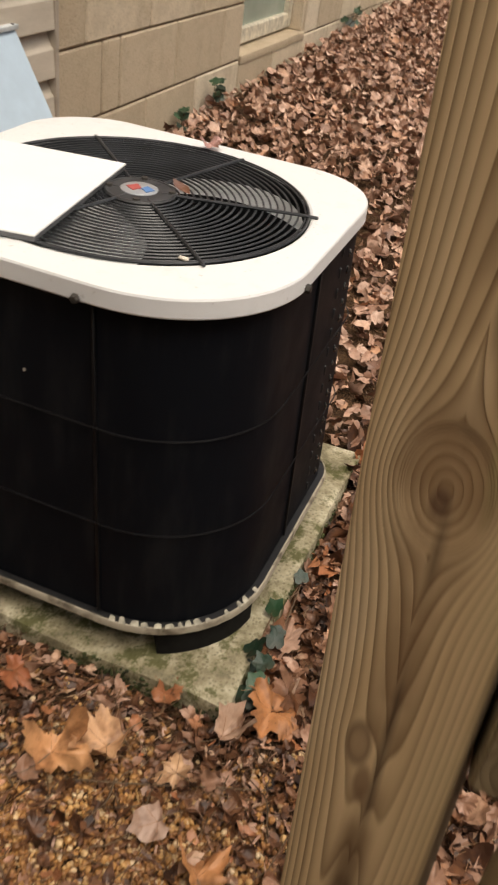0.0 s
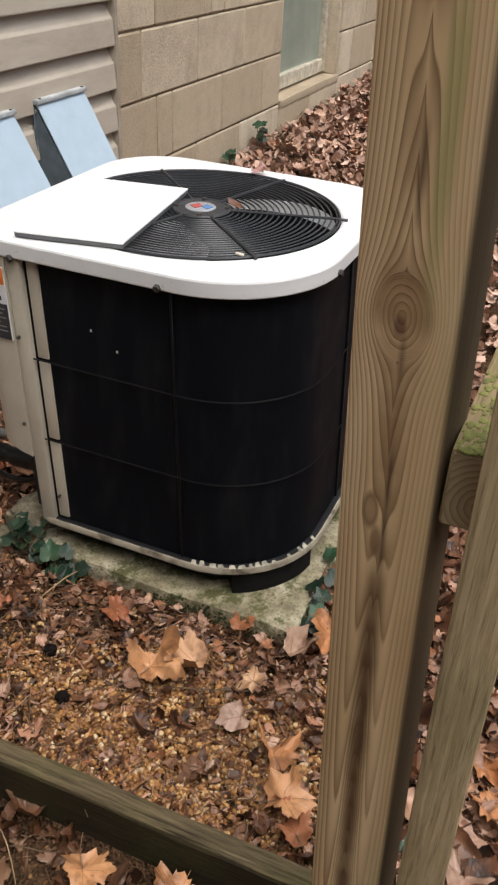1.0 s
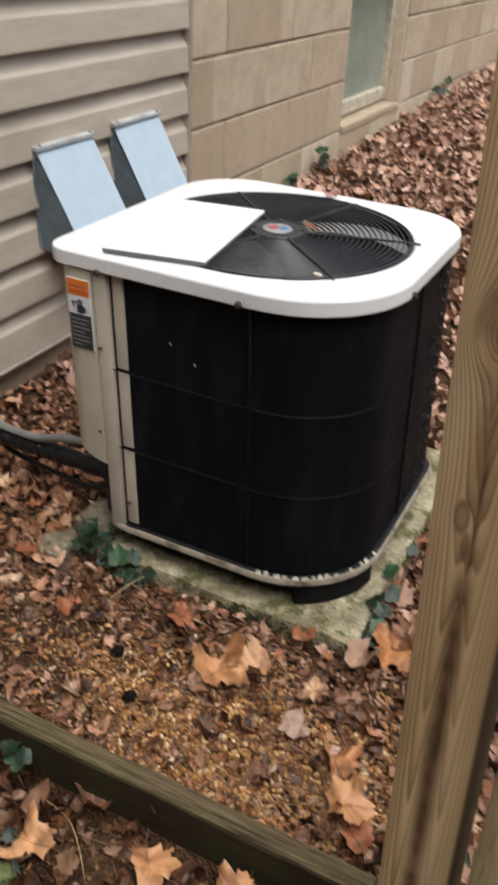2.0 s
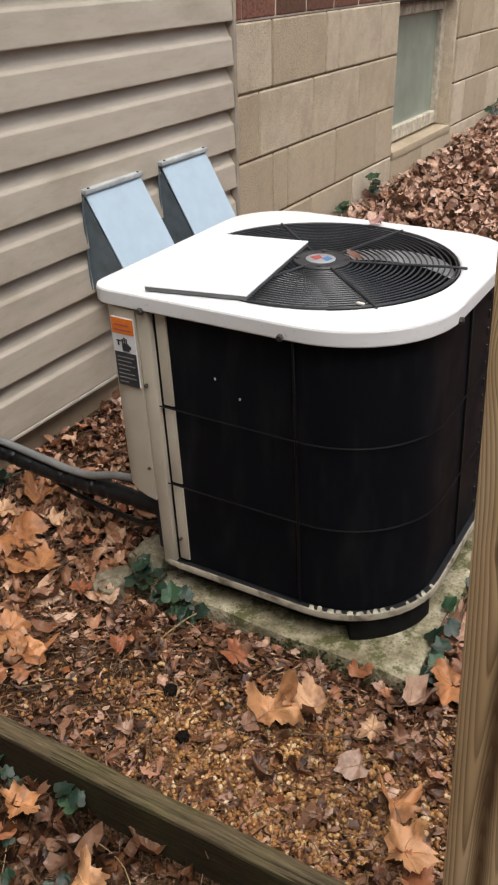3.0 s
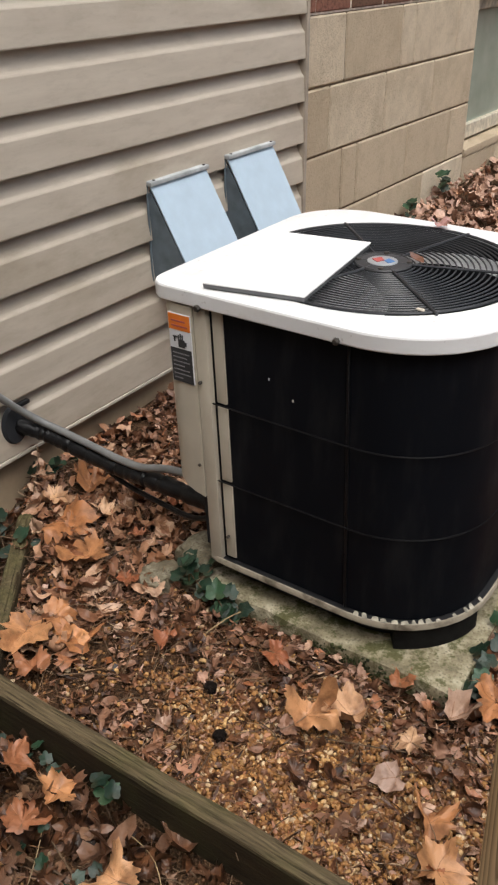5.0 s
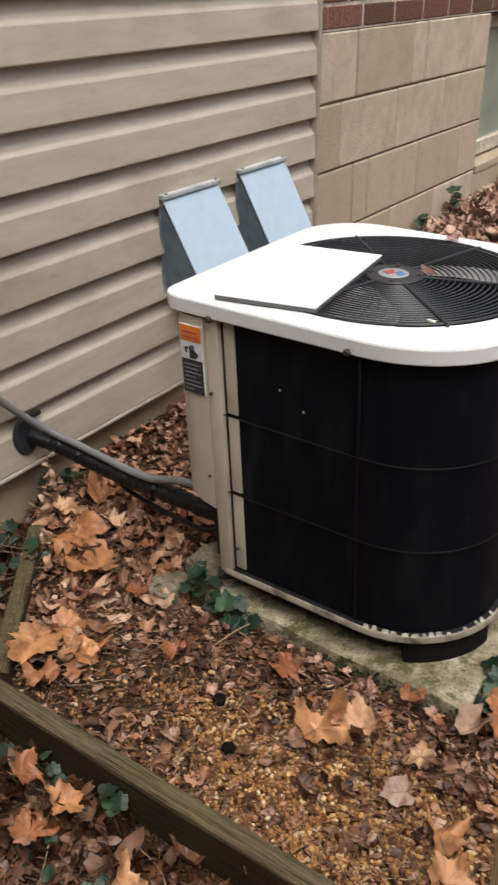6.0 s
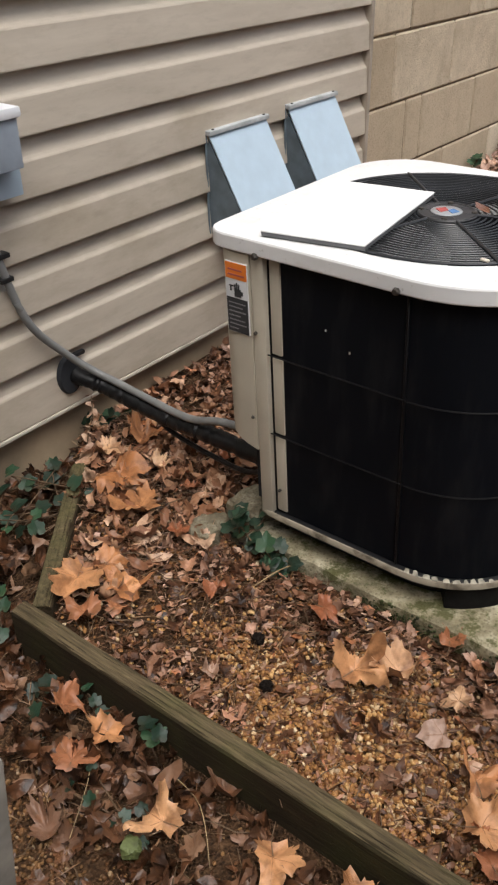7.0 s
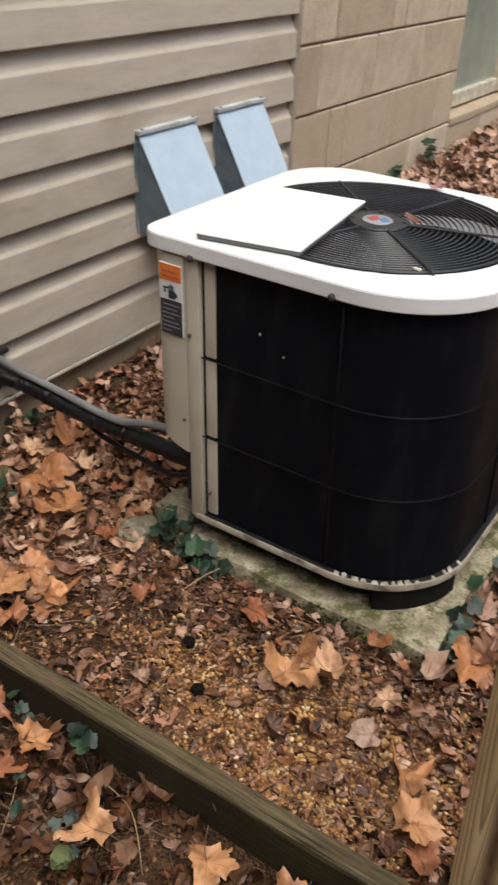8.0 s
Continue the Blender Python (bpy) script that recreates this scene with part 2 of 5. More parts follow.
M_WIRE = plain("black_wire", (0.035, 0.038, 0.042), 0.30, vary=0.2, grain=0.03)
M_SEED = plain("dark_seed_husk", (0.013, 0.009, 0.007), 0.95, vary=0.4, scale=200, grain=1.0, spec=0.1)
# hub's black lifted towards the grey that it reflects
M_HUB = plain("sheen_black_hub", (0.045, 0.045, 0.047), 0.5, vary=0.25, scale=40, grain=0.1)
M_COILWIRE = plain("black_coated_wire", (0.006, 0.006, 0.007), 0.4, vary=0.2, spec=0.3)
M_DARK = plain("dark_interior", (0.020, 0.023, 0.028), 0.8, vary=0.2)
M_BLADE = plain("fan_blade_grey", (0.60, 0.61, 0.61), 0.55, vary=0.12)
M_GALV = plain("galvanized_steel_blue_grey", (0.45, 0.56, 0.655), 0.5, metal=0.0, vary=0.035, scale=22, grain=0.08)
# the plate's steel darkened for the shade on the hood's cheeks
M_CHEEK = plain("shade_dark_galvanized_steel", (0.15, 0.19, 0.22), 0.55, metal=0.2, vary=0.15, scale=20)
M_GALVEDGE = plain("sealed_edge", (0.47, 0.49, 0.49), 0.7, vary=0.2)
M_BOX = plain("grey_enamel_box", (0.30, 0.345, 0.40), 0.45, vary=0.08)
M_CONDUIT = plain("grey_conduit", (0.20, 0.202, 0.197), 0.5, vary=0.12)
M_FOAM = plain("black_foam_insulation", (0.010, 0.010, 0.011), 0.30, vary=0.3, scale=60, grain=0.6, spec=0.3)
M_ORANGE = plain("orange_label", (0.75, 0.20, 0.02), 0.5, vary=0.05)
M_LWHITE = plain("white_label", (0.75, 0.76, 0.78), 0.5, vary=0.04)
M_LBLACK = plain("black_label", (0.035, 0.036, 0.04), 0.45, vary=0.1)
M_LGREY = plain("grey_print", (0.20, 0.20, 0.21), 0.5, vary=0.05)
# grey stands for the shade on the white sheet's folded edge
M_FOLD = plain("shaded_folded_edge", (0.13, 0.13, 0.135), 0.5, vary=0.1)
M_RED = plain("red_emblem", (0.42, 0.09, 0.08), 0.4, vary=0.05)
M_BLUE = plain("blue_emblem", (0.10, 0.22, 0.45), 0.4, vary=0.05)
M_SILVER = plain("silver_emblem", (0.50, 0.52, 0.54), 0.35, metal=0.5, vary=0.05)
M_BOLT = plain("dull_bolt", (0.10, 0.09, 0.08), 0.5, metal=0.6, vary=0.2)
M_BEND = plain("tarnished_tube", (0.16, 0.15, 0.14), 0.25, metal=0.8, vary=0.35, scale=60)
M_POST = post_material()
M_RAIL = timber_material("weathered_rail", (0.24, 0.175, 0.09), (0.38, 0.29, 0.165), 0.5, (12, 0.6, 12))
M_PICKET = timber_material("weathered_picket", (0.33, 0.245, 0.13), (0.52, 0.40, 0.24), 0.3, (12, 12, 0.6))
# faces dark for shade as well as damp, tops pale for light and wear
M_TIMBER = timber_material("shaded_damp_edging_timber", (0.015, 0.010, 0.0045), (0.048, 0.033, 0.015), 0.25, (0.7, 14, 14))
M_TIMBERTOP = timber_material("lit_weathered_timber_top", (0.026, 0.019, 0.009), (0.19, 0.142, 0.078), 0.35, (0.7, 14, 14))
M_TIMBERSIDE = timber_material("shaded_damp_side_timber", (0.020, 0.013, 0.006), (0.066, 0.045, 0.021), 0.3, (5, 5, 14))
M_TOPSIDE = timber_material("lit_mossy_side_timber_top", (0.040, 0.032, 0.014), (0.17, 0.135, 0.07), 0.55, (5, 5, 14))
M_PAD = concrete_material()
M_SOIL = soil_material()


def stone_material():
    n = Nodes("rough_grey_concrete")
    a = n.noise(25, 6, None, 0.7)
    col = n.ramp(a, [(0.3, (0.085, 0.068, 0.042)), (0.5, (0.18, 0.152, 0.10)), (0.7, (0.33, 0.295, 0.215))])
    grit = n.cells(170)
    col = n.mix(n.level(grit, 0.5, 0.1), col, (0.13, 0.11, 0.08))
    n.bump(n.noise(120, 6, None, 0.7), 0.7, 0.004)
    return n.done(col, 0.92, 0, 0.25)


M_STONE = stone_material()
M_WINWOOD = plain("peeling_window_paint", (0.60, 0.54, 0.42), 0.7, vary=0.22, scale=30, grain=0.4)
M_TWIG = plain("dry_twig", (0.14, 0.085, 0.045), 0.8, vary=0.3, scale=40, grain=0.3)
M_VEIN = plain("leaf_vein", (0.36, 0.17, 0.075), 0.6, vary=0.2, scale=40)
M_STRAW = plain("pale_stalk", (0.36, 0.25, 0.13), 0.7, vary=0.3, scale=40)
M_GREYWOOD = plain("grey_weathered_board", (0.30, 0.28, 0.24), 0.85, vary=0.25, scale=20, grain=0.5)
LITTER = [(0.0, (0.016, 0.008, 0.005)), (0.22, (0.055, 0.023, 0.013)), (0.43, (0.12, 0.056, 0.030)), (0.59, (0.22, 0.110, 0.064)), (0.73, (0.36, 0.205, 0.138)),
          (0.85, (0.52, 0.325, 0.235)), (0.91, (0.40, 0.14, 0.052)), (1.0, (0.57, 0.39, 0.27))]
M_DRIFT = leaf_material("drifted_leaves", [(0.0, (0.15, 0.080, 0.055)), (0.3, (0.37, 0.215, 0.15)), (0.6, (0.55, 0.35, 0.255)), (0.85, (0.68, 0.47, 0.36)), (1.0, (0.58, 0.31, 0.18))])
M_LITTER = leaf_material("leaf_litter", LITTER)
# litter and gravel colours darkened for the shaded ground outside the timber
M_DAMPSHADE = leaf_material("shaded_damp_leaves", [(0.0, (0.008, 0.004, 0.003)), (0.25, (0.024, 0.011, 0.006)), (0.5, (0.062, 0.030, 0.016)), (0.72, (0.125, 0.066, 0.040)), (0.88, (0.22, 0.125, 0.082)), (1.0, (0.30, 0.185, 0.11))], rough=0.36)
M_SHADEGRAVEL = leaf_material("shaded_damp_gravel", [(0.0, (0.05, 0.022, 0.008)), (0.5, (0.16, 0.078, 0.026)), (0.9, (0.28, 0.155, 0.06)), (1.0, (0.36, 0.27, 0.17))], rough=0.55)
M_LEAF = leaf_material("dry_leaf", [(0.0, (0.42, 0.175, 0.068)), (0.4, (0.55, 0.265, 0.115)), (0.75, (0.62, 0.34, 0.17)), (1.0, (0.60, 0.37, 0.215))], True)
M_TAN = leaf_material("tan_dry_leaves", [(0.0, (0.20, 0.09, 0.05)), (0.3, (0.40, 0.20, 0.11)), (0.6, (0.52, 0.30, 0.18)), (0.85, (0.60, 0.40, 0.27)), (1.0, (0.58, 0.27, 0.11))])
M_PALE = leaf_material("pale_dry_leaf", [(0.0, (0.40, 0.265, 0.20)), (1.0, (0.50, 0.32, 0.20))], True)
M_PINK = leaf_material("pinkish_dry_leaf", [(0.0, (0.36, 0.19, 0.17)), (1.0, (0.42, 0.24, 0.21))], True)
M_BROWN = leaf_material("brown_dry_leaf", [(0.0, (0.16, 0.085, 0.065)), (1.0, (0.20, 0.11, 0.08))], True)
M_RUST = leaf_material("rust_dry_leaf", [(0.0, (0.30, 0.10, 0.045)), (1.0, (0.36, 0.15, 0.07))], True)
M_NEEDLE = leaf_material("dry_needles", [(0.0, (0.06, 0.028, 0.013)), (0.5, (0.20, 0.105, 0.05)), (0.85, (0.36, 0.22, 0.12)), (1.0, (0.50, 0.36, 0.22))])
M_GRAVEL = leaf_material("ochre_pea_gravel", [(0.0, (0.10, 0.040, 0.014)), (0.3, (0.28, 0.125, 0.038)), (0.65, (0.45, 0.225, 0.070)), (0.85, (0.60, 0.37, 0.15)), (1.0, (0.74, 0.58, 0.38))], rough=0.55)
M_IVY = leaf_material("ivy_green", [(0.0, (0.008, 0.022, 0.013)), (0.6, (0.015, 0.040, 0.022)), (1.0, (0.030, 0.080, 0.036))], True, 0.42, 0.15)
M_COIL = Nodes("black_coil_fins")
_f = M_COIL.noise(10, 4)
_z = M_COIL.level(M_COIL.noise(26, 4, M_COIL.coords((1, 1, 0.22))), 0.50, 0.78)
_c = M_COIL.mix(M_COIL.math("MULTIPLY", _z, 0.6), (0.0048, 0.0058, 0.0084), (0.022, 0.022, 0.023))
M_COIL.bump(M_COIL.noise(240, 2, M_COIL.coords((1, 1, 0.05))), 0.15, 0.001)
M_COIL = M_COIL.done(_c, M_COIL.ramp(_f, [(0.3, (0.46, 0.46, 0.46)), (0.7, (0.62, 0.62, 0.62))]), 0, 0.10)
M_FLAKE = Nodes("flaking_rail_paint")
_k = M_FLAKE.level(M_FLAKE.noise(22, 5), 0.36, 0.5)
M_FLAKE = M_FLAKE.done(M_FLAKE.mix(_k, (0.12, 0.098, 0.068), (0.35, 0.305, 0.23)), 0.7)
M_FLAKECHIP = plain("old_cream_paint", (0.42, 0.385, 0.30), 0.7, vary=0.3, scale=60)
M_GLASS = Nodes("sky_tinted_green_glass")
M_GLASS.bsdf.inputs["Transmission Weight"].default_value = 0.25
_d = M_GLASS.noise(7, 5)
# pale base colour stands in for the sky reflected in the pane
M_GLASS = M_GLASS.done(M_GLASS.ramp(_d, [(0.3, (0.33, 0.39, 0.32)), (0.7, (0.43, 0.49, 0.41))]), 0.22)


# ---- building helpers ----
def thing(name, base, label, category, group="", kind=""):
    ob = new(name)
    ob.location = base
    ob.empty_display_size = 0.05
    return tagged(ob, label, category, group, kind)


def root_of(ob):
    while ob.parent:
        ob = ob.parent
    return ob


def as_mesh(name, bm, material, smooth=True, angle=38):
    me = bpy.data.meshes.new(name)
    bmesh.ops.recalc_face_normals(bm, faces=bm.faces)
    bm.to_mesh(me)
    bm.free()
    me.materials.append(material)
    if smooth:
        me.shade_smooth()
        me.set_sharp_from_angle(angle=radians(angle))
    return me


def part(name, bm, material, parent=None, label="", smooth=True, angle=38):
    """One mesh in world coordinates, under a thing or a part."""
    if parent is not None:
        bmesh.ops.translate(bm, verts=bm.verts, vec=-Vector(root_of(parent).location))
    ob = new(name, as_mesh(name, bm, material, smooth, angle))
    if parent is not None:
        ob.parent = parent
    return tagged(ob, label)


def structure(name, bm, material, label, category):
    return tagged(part(name, bm, material), label, category, kind="structure")


def box(x0, x1, y0, y1, z0, z1, bevel=0.0, seg=2, bm=None):
    bm = bm or bmesh.new()
    vs = bmesh.ops.create_cube(bm, size=1.0)["verts"]
    bmesh.ops.scale(bm, vec=(x1 - x0, y1 - y0, z1 - z0), verts=vs)
    bmesh.ops.translate(bm, vec=((x0 + x1) / 2, (y0 + y1) / 2, (z0 + z1) / 2), verts=vs)
    if bevel:
        es = list({e for v in vs for e in v.link_edges})
        bmesh.ops.bevel(bm, geom=es, offset=bevel, segments=seg, affect="EDGES", profile=0.6)
    return bm


def tube(points, radius, sides=8, bm=None, closed=False):
    """A round bar along points."""
    bm = bm or bmesh.new()
    pts = [Vector(p) for p in points]
    n = len(pts)
    loops = []
    up = Vector((0, 0, 1))
    for i, p in enumerate(pts):
        a = pts[(i - 1) % n] if closed or i else p
        b = pts[(i + 1) % n] if closed or i < n - 1 else p
        d = (b - a).normalized()
        s = d.cross(up if abs(d.z) < 0.95 else Vector((1, 0, 0))).normalized()
        t = s.cross(d)
        r = radius[i] if isinstance(radius, (list, tuple)) else radius
        loops.append([bm.verts.new(p + (s * math.cos(k * 2 * math.pi / sides) + t * math.sin(k * 2 * math.pi / sides)) * r) for k in range(sides)])
    for i in range(n if closed else n - 1):
        a, b = loops[i], loops[(i + 1) % n]
        for k in range(sides):
            bm.faces.new((a[k], a[(k + 1) % sides], b[(k + 1) % sides], b[k]))
    if not closed:
        bm.faces.new(loops[0])
        bm.faces.new(loops[-1][::-1])
    return bm


def smooth_path(pts, steps=8):
    """A Catmull-Rom curve through pts."""
    pts = [Vector(p) for p in pts]
    out = []
    for i in range(len(pts) - 1):
        p0, p1, p2, p3 = pts[max(i - 1, 0)], pts[i], pts[i + 1], pts[min(i + 2, len(pts) - 1)]
        for k in range(steps):
            t = k / steps
            out.append(0.5 * (2 * p1 + (p2 - p0) * t + (2 * p0 - 5 * p1 + 4 * p2 - p3) * t * t + (3 * p1 - p0 - 3 * p2 + p3) * t ** 3))
    out.append(pts[-1])
    return out


def rounded_loop(cx, cy, hx, hy, radii, n=10):
    """A rounded rectangle from the front left corner on, counter-clockwise: radii for front left, front right, back right, back left."""
    out = []
    for (sx, sy, a0), r in zip(((-1, -1, 180), (1, -1, 270), (1, 1, 0), (-1, 1, 90)), radii):
        ox, oy = cx + sx * (hx - r), cy + sy * (hy - r)
        for k in range(n + 1):
            a = radians(a0 + 90 * k / n)
            out.append((ox + r * math.cos(a), oy + r * math.sin(a)))
    return out


def loft(loops, bm=None, closed=True, cap=False):
    """Faces between loops of equal length."""
    bm = bm or bmesh.new()
    rows = [[bm.verts.new(p) for p in lp] for lp in loops]
    m = len(rows[0])
    for a, b in zip(rows, rows[1:]):
        for k in range(m if closed else m - 1):
            bm.faces.new((a[k], a[(k + 1) % m], b[(k + 1) % m], b[k]))
    if cap:
        bm.faces.new(rows[0][::-1])
        bm.faces.new(rows[-1])
    return bm


def ring_loop(cx, cy, z, r, n=48, start=0.0):
    return [(cx + r * math.cos(start + 2 * math.pi * k / n), cy + r * math.sin(start + 2 * math.pi * k / n), z) for k in range(n)]


def disc(cx, cy, z0, z1, r, n=24, bm=None):
    return loft([ring_loop(cx, cy, z0, r, n), ring_loop(cx, cy, z1 - 0.001, r, n), ring_loop(cx, cy, z1, r * 0.94, n)], bm, cap=True)


def cap_head(p, r, depth, parent, name="screw"):
    """A hexagonal screw head facing the yard's near side."""
    x, y, z = p
    lp = [[(x + q * math.cos(k * math.pi / 3), y - d, z + q * math.sin(k * math.pi / 3)) for k in range(6)] for q, d in ((r, -0.002), (r, depth), (r * 0.7, depth * 1.3))]
    part(name, loft(lp, cap=True), M_BOLT, parent)


def smoothstep(a, b, v):
    if a > b:
        return 1 - smoothstep(b, a, v)
    t = min(1.0, max(0.0, (v - a) / (b - a)))
    return t * t * (3 - 2 * t)


# ---- ground ----
def off_bed(x, y):
    """1 outside the edged bed, 0 inside it."""
    near = 1 - smoothstep(-1.775, -1.745, y)
    if x > 1.36:
        near *= 1 - smoothstep(1.36, 1.7, x) * 0.6
    nx, ny = -0.772, -0.636
    d = (x - 0.43) * nx + (y + 1.750) * ny
    side = smoothstep(-0.015, 0.015, d) * (1 - smoothstep(-1.24, -1.08, y))
    return max(near, side)


def height(x, y):
    z = -0.066 * off_bed(x, y)
    z += 0.17 * smoothstep(-0.9, 1.3, y) + 0.09 * smoothstep(1.2, 4.0, y)
    near = max(0.0, 1 - (abs(x - 0.8) + abs(y + 1)) / 12)
    z += near * (0.010 * noise.noise((x * 3.1, y * 3.1, 0.3)) + 0.005 * noise.noise((x * 11, y * 11, 1.7)))
    return z


def spaced(inner0, inner1, step, reach):
    mid = list(np.arange(inner0, inner1, step))
    lo, hi, d = [], [], step
    v = inner0
    while v > -reach:
        d *= 1.35
        v -= d
        lo.append(v)
    d, v = step, mid[-1]
    while v < reach:
        d *= 1.35
        v += d
        hi.append(v)
    return lo[::-1] + mid + hi


xs, ys = spaced(-0.1, 2.4, 0.028, 450), spaced(-2.6, 3.4, 0.028, 450)
gverts = [(x, y, height(x, y)) for y in ys for x in xs]
nx_ = len(xs)
gfaces = [(j * nx_ + i, j * nx_ + i + 1, (j + 1) * nx_ + i + 1, (j + 1) * nx_ + i) for j in range(len(ys) - 1) for i in range(nx_ - 1)]
gme = bpy.data.meshes.new("ground")
gme.from_pydata(gverts, [], gfaces)
gme.materials.append(M_SOIL)
gme.shade_smooth()
ground = tagged(new("ground", gme), "dark brown soil under fallen leaves and gravel", "ground", kind="structure")


# ---- house wall ----
LINES = [-0.34, -0.125, 0.09, 0.308, 0.522, 0.732, 0.940]
WIN0, WIN1, WINZ0 = 1.425, 2.262, 0.322
FAR = 9.0


def wall_sheet():
    """The mortar core of the block wall, with the window opening through it."""
    bm = bmesh.new()
    box(-0.25, -0.006, 0.0, WIN0 - 0.004, -0.5, 0.940, bm=bm)
    box(-0.25, -0.006, WIN0 - 0.004, WIN1 + 0.004, -0.5, WINZ0 - 0.03, bm=bm)
    box(-0.25, -0.006, WIN1 + 0.004, FAR, -0.5, 0.940, bm=bm)
    return bm


wall_block = structure("wall_block", wall_sheet(), M_MORTAR, "tan painted concrete block basement wall", "wall")
wall_brick = structure("wall_brick", box(-0.25, -0.005, 0.0, FAR, 0.940, 3.1), M_BMORTAR, "red brick wall above the painted blocks", "wall")

# siding: a Dutch-lap profile swept along the wall
PITCH, SID0, SIDB = 0.1196, 0.114, -6.0


def siding_course(z, foot=0.0):
    p = z + PITCH
    prof = [(0.0035, p + 0.012), (0.004, p - 0.004), (0.006, p - 0.014), (0.011, p - 0.027), (0.018, p - 0.040), (0.0240, p - 0.0465), (0.0258, p - 0.050),
            (0.0305, z + 0.003 - foot), (0.0298, z - foot), (0.0215, z + 0.001 - foot), (0.0035, z + 0.004 - foot)]
    stops = [SIDB, -3.0] + [-2.0 + 0.1 * k for k in range(20)] + [-0.010]
    loops = []
    for k, y in enumerate(stops):
        wave = 0.0012 * noise.noise((y * 2.3, z * 7, 2.0))
        loops.append([(x + wave, y, zz + 0.6 * wave) for x, zz in prof])
    return loft(loops, closed=True, cap=True)


wall_siding = structure("wall_siding", box(-0.25, 0.003, SIDB, -0.002, SID0 - 0.014, 3.1), M_TRIM, "tan vinyl clad house wall", "wall")
for k in range(25):
    part("siding_plank", siding_course(SID0 + k * PITCH, 0.016 if k == 0 else 0.0), M_SIDING, wall_siding, angle=14)
wall_foundation = structure("wall_foundation", box(-0.25, -0.004, SIDB, -0.002, -0.5, SID0 - 0.016, 0.002), M_FOUND, "tan painted concrete foundation under the siding", "wall")
trim = structure("trim", box(0.0, 0.032, SIDB, -0.018, SID0 - 0.027, SID0 - 0.018, 0.002), M_EDGE, "pale metal starter strip under the siding", "trim")
corner_trim = structure("corner_trim", box(0.001, 0.034, -0.013, 0.003, 0.06, 3.1, 0.003), M_TRIM, "tan vertical corner channel beside the siding", "trim")
eaves = structure("eaves", box(-5.0, 0.25, SIDB, FAR, 3.1, 3.25, 0.01), M_TRIM, "tan roof edge above the house wall", "eaves")

# added walls, never in view, that close the yard and cut low sky light
M_YARD = plain("light_block_dark", (0.06, 0.064, 0.062), 0.85, vary=0.25, scale=3, grain=0.4)
unseen_wall_opposite = structure("unseen_wall_opposite", box(5.2, 5.4, -4.2, FAR, -0.3, 2.6, 0.01), M_YARD, "added unseen wall that cuts low sky light across the yard", "wall")
unseen_wall_behind = structure("unseen_wall_behind", box(-0.25, 5.2, -4.4, -4.2, -0.3, 3.4, 0.01), M_YARD, "added unseen wall that cuts low sky light from behind", "wall")


# window
window_1 = thing("window_1", (-0.09, 1.84, WINZ0), "small basement window with peeling cream frame", "window", kind="structure")
wf = bmesh.new()
for a in ((WIN0, WIN0 + 0.03, WINZ0 + 0.012, 0.92), (WIN1 - 0.075, WIN1 - 0.03, WINZ0 + 0.012, 0.92), (WIN0 + 0.03, WIN1 - 0.075, WINZ0 + 0.012, WINZ0 + 0.075), (WIN0 + 0.03, WIN1 - 0.075, 0.87, 0.92)):
    box(-0.12, -0.068, *a, 0.004, 1, wf)
part("window_frame", wf, M_WINWOOD, window_1, "peeling cream painted frame")
part("pane", box(-0.102, -0.094, WIN0 + 0.03, WIN1 - 0.075, WINZ0 + 0.075, 0.87), M_GLASS, window_1, "greenish glass with reflected sky in its colour")
part("window_sill", box(-0.2, 0.004, WIN0 + 0.006, WIN1 - 0.004, WINZ0 - 0.035, WINZ0, 0.006), M_BLOCK, window_1, "painted masonry sill")
part("window_jamb", box(-0.2, -0.012, WIN1 - 0.028, WIN1, WINZ0 + 0.002, 0.944, 0.004), M_BLOCK, window_1)
part("lintel", box(-0.2, -0.03, WIN0, WIN1 - 0.03, 0.922, 0.944), M_BLACKPL, window_1)


# ---- condenser ----
CX, CY, TOP = 0.816, -1.042, 0.637
unit = thing("air_conditioner", (CX, CY, 0.040), "outdoor air conditioner with black coil sides and white top", "air conditioner")
RAD = (0.055, 0.185, 0.12, 0.12)


def body_loop(h, z, n=10, first=RAD[0]):
    d = h - 0.284
    return [(max(x, 0.612), y, z) for x, y in rounded_loop(CX, CY, h, h, [max(0.02, r + d) for r in (first, RAD[1], 0.07, RAD[3])], n)]


part("base_pan", loft([body_loop(0.245, 0.038, 10, 0.13), body_loop(0.247, 0.092, 10, 0.13)], cap=True), M_BLACKPL, unit, "dark recessed base")
arc = [(x, y) for x, y, _ in body_loop(0.281, 0, 24, 0.13) if x > CX + 0.170 and y < CY - 0.115]
inner = [(CX + (x - CX) * 0.86, CY + (y - CY) * 0.86) for x, y in arc]
part("corner_foot", loft([[(x, y, z) for x, y in arc + inner[::-1]] for z in (0.034, 0.090)], cap=True), M_SHADOWED, unit, "black curved corner foot")
rail_lip = part("bottom_rail", loft([body_loop(h, z, 10, 0.115) for h, z in ((0.284, 0.090), (0.289, 0.086), (0.291, 0.088), (0.291, 0.098), (0.2895, 0.100), (0.287, 0.100))]), M_FLAKE, unit, "beige rail with flaking paint")
part("ledge", loft([body_loop(h, z, 10, 0.115) for h, z in ((0.262, 0.088), (0.287, 0.088), (0.287, 0.0985), (0.262, 0.0985))]), M_BLACKPL, rail_lip, "black bare ledge")
part("coil", loft([body_loop(0.276, z) for z in (0.1, 0.27, 0.44, 0.606)]), M_COIL, unit, "black finned coil")


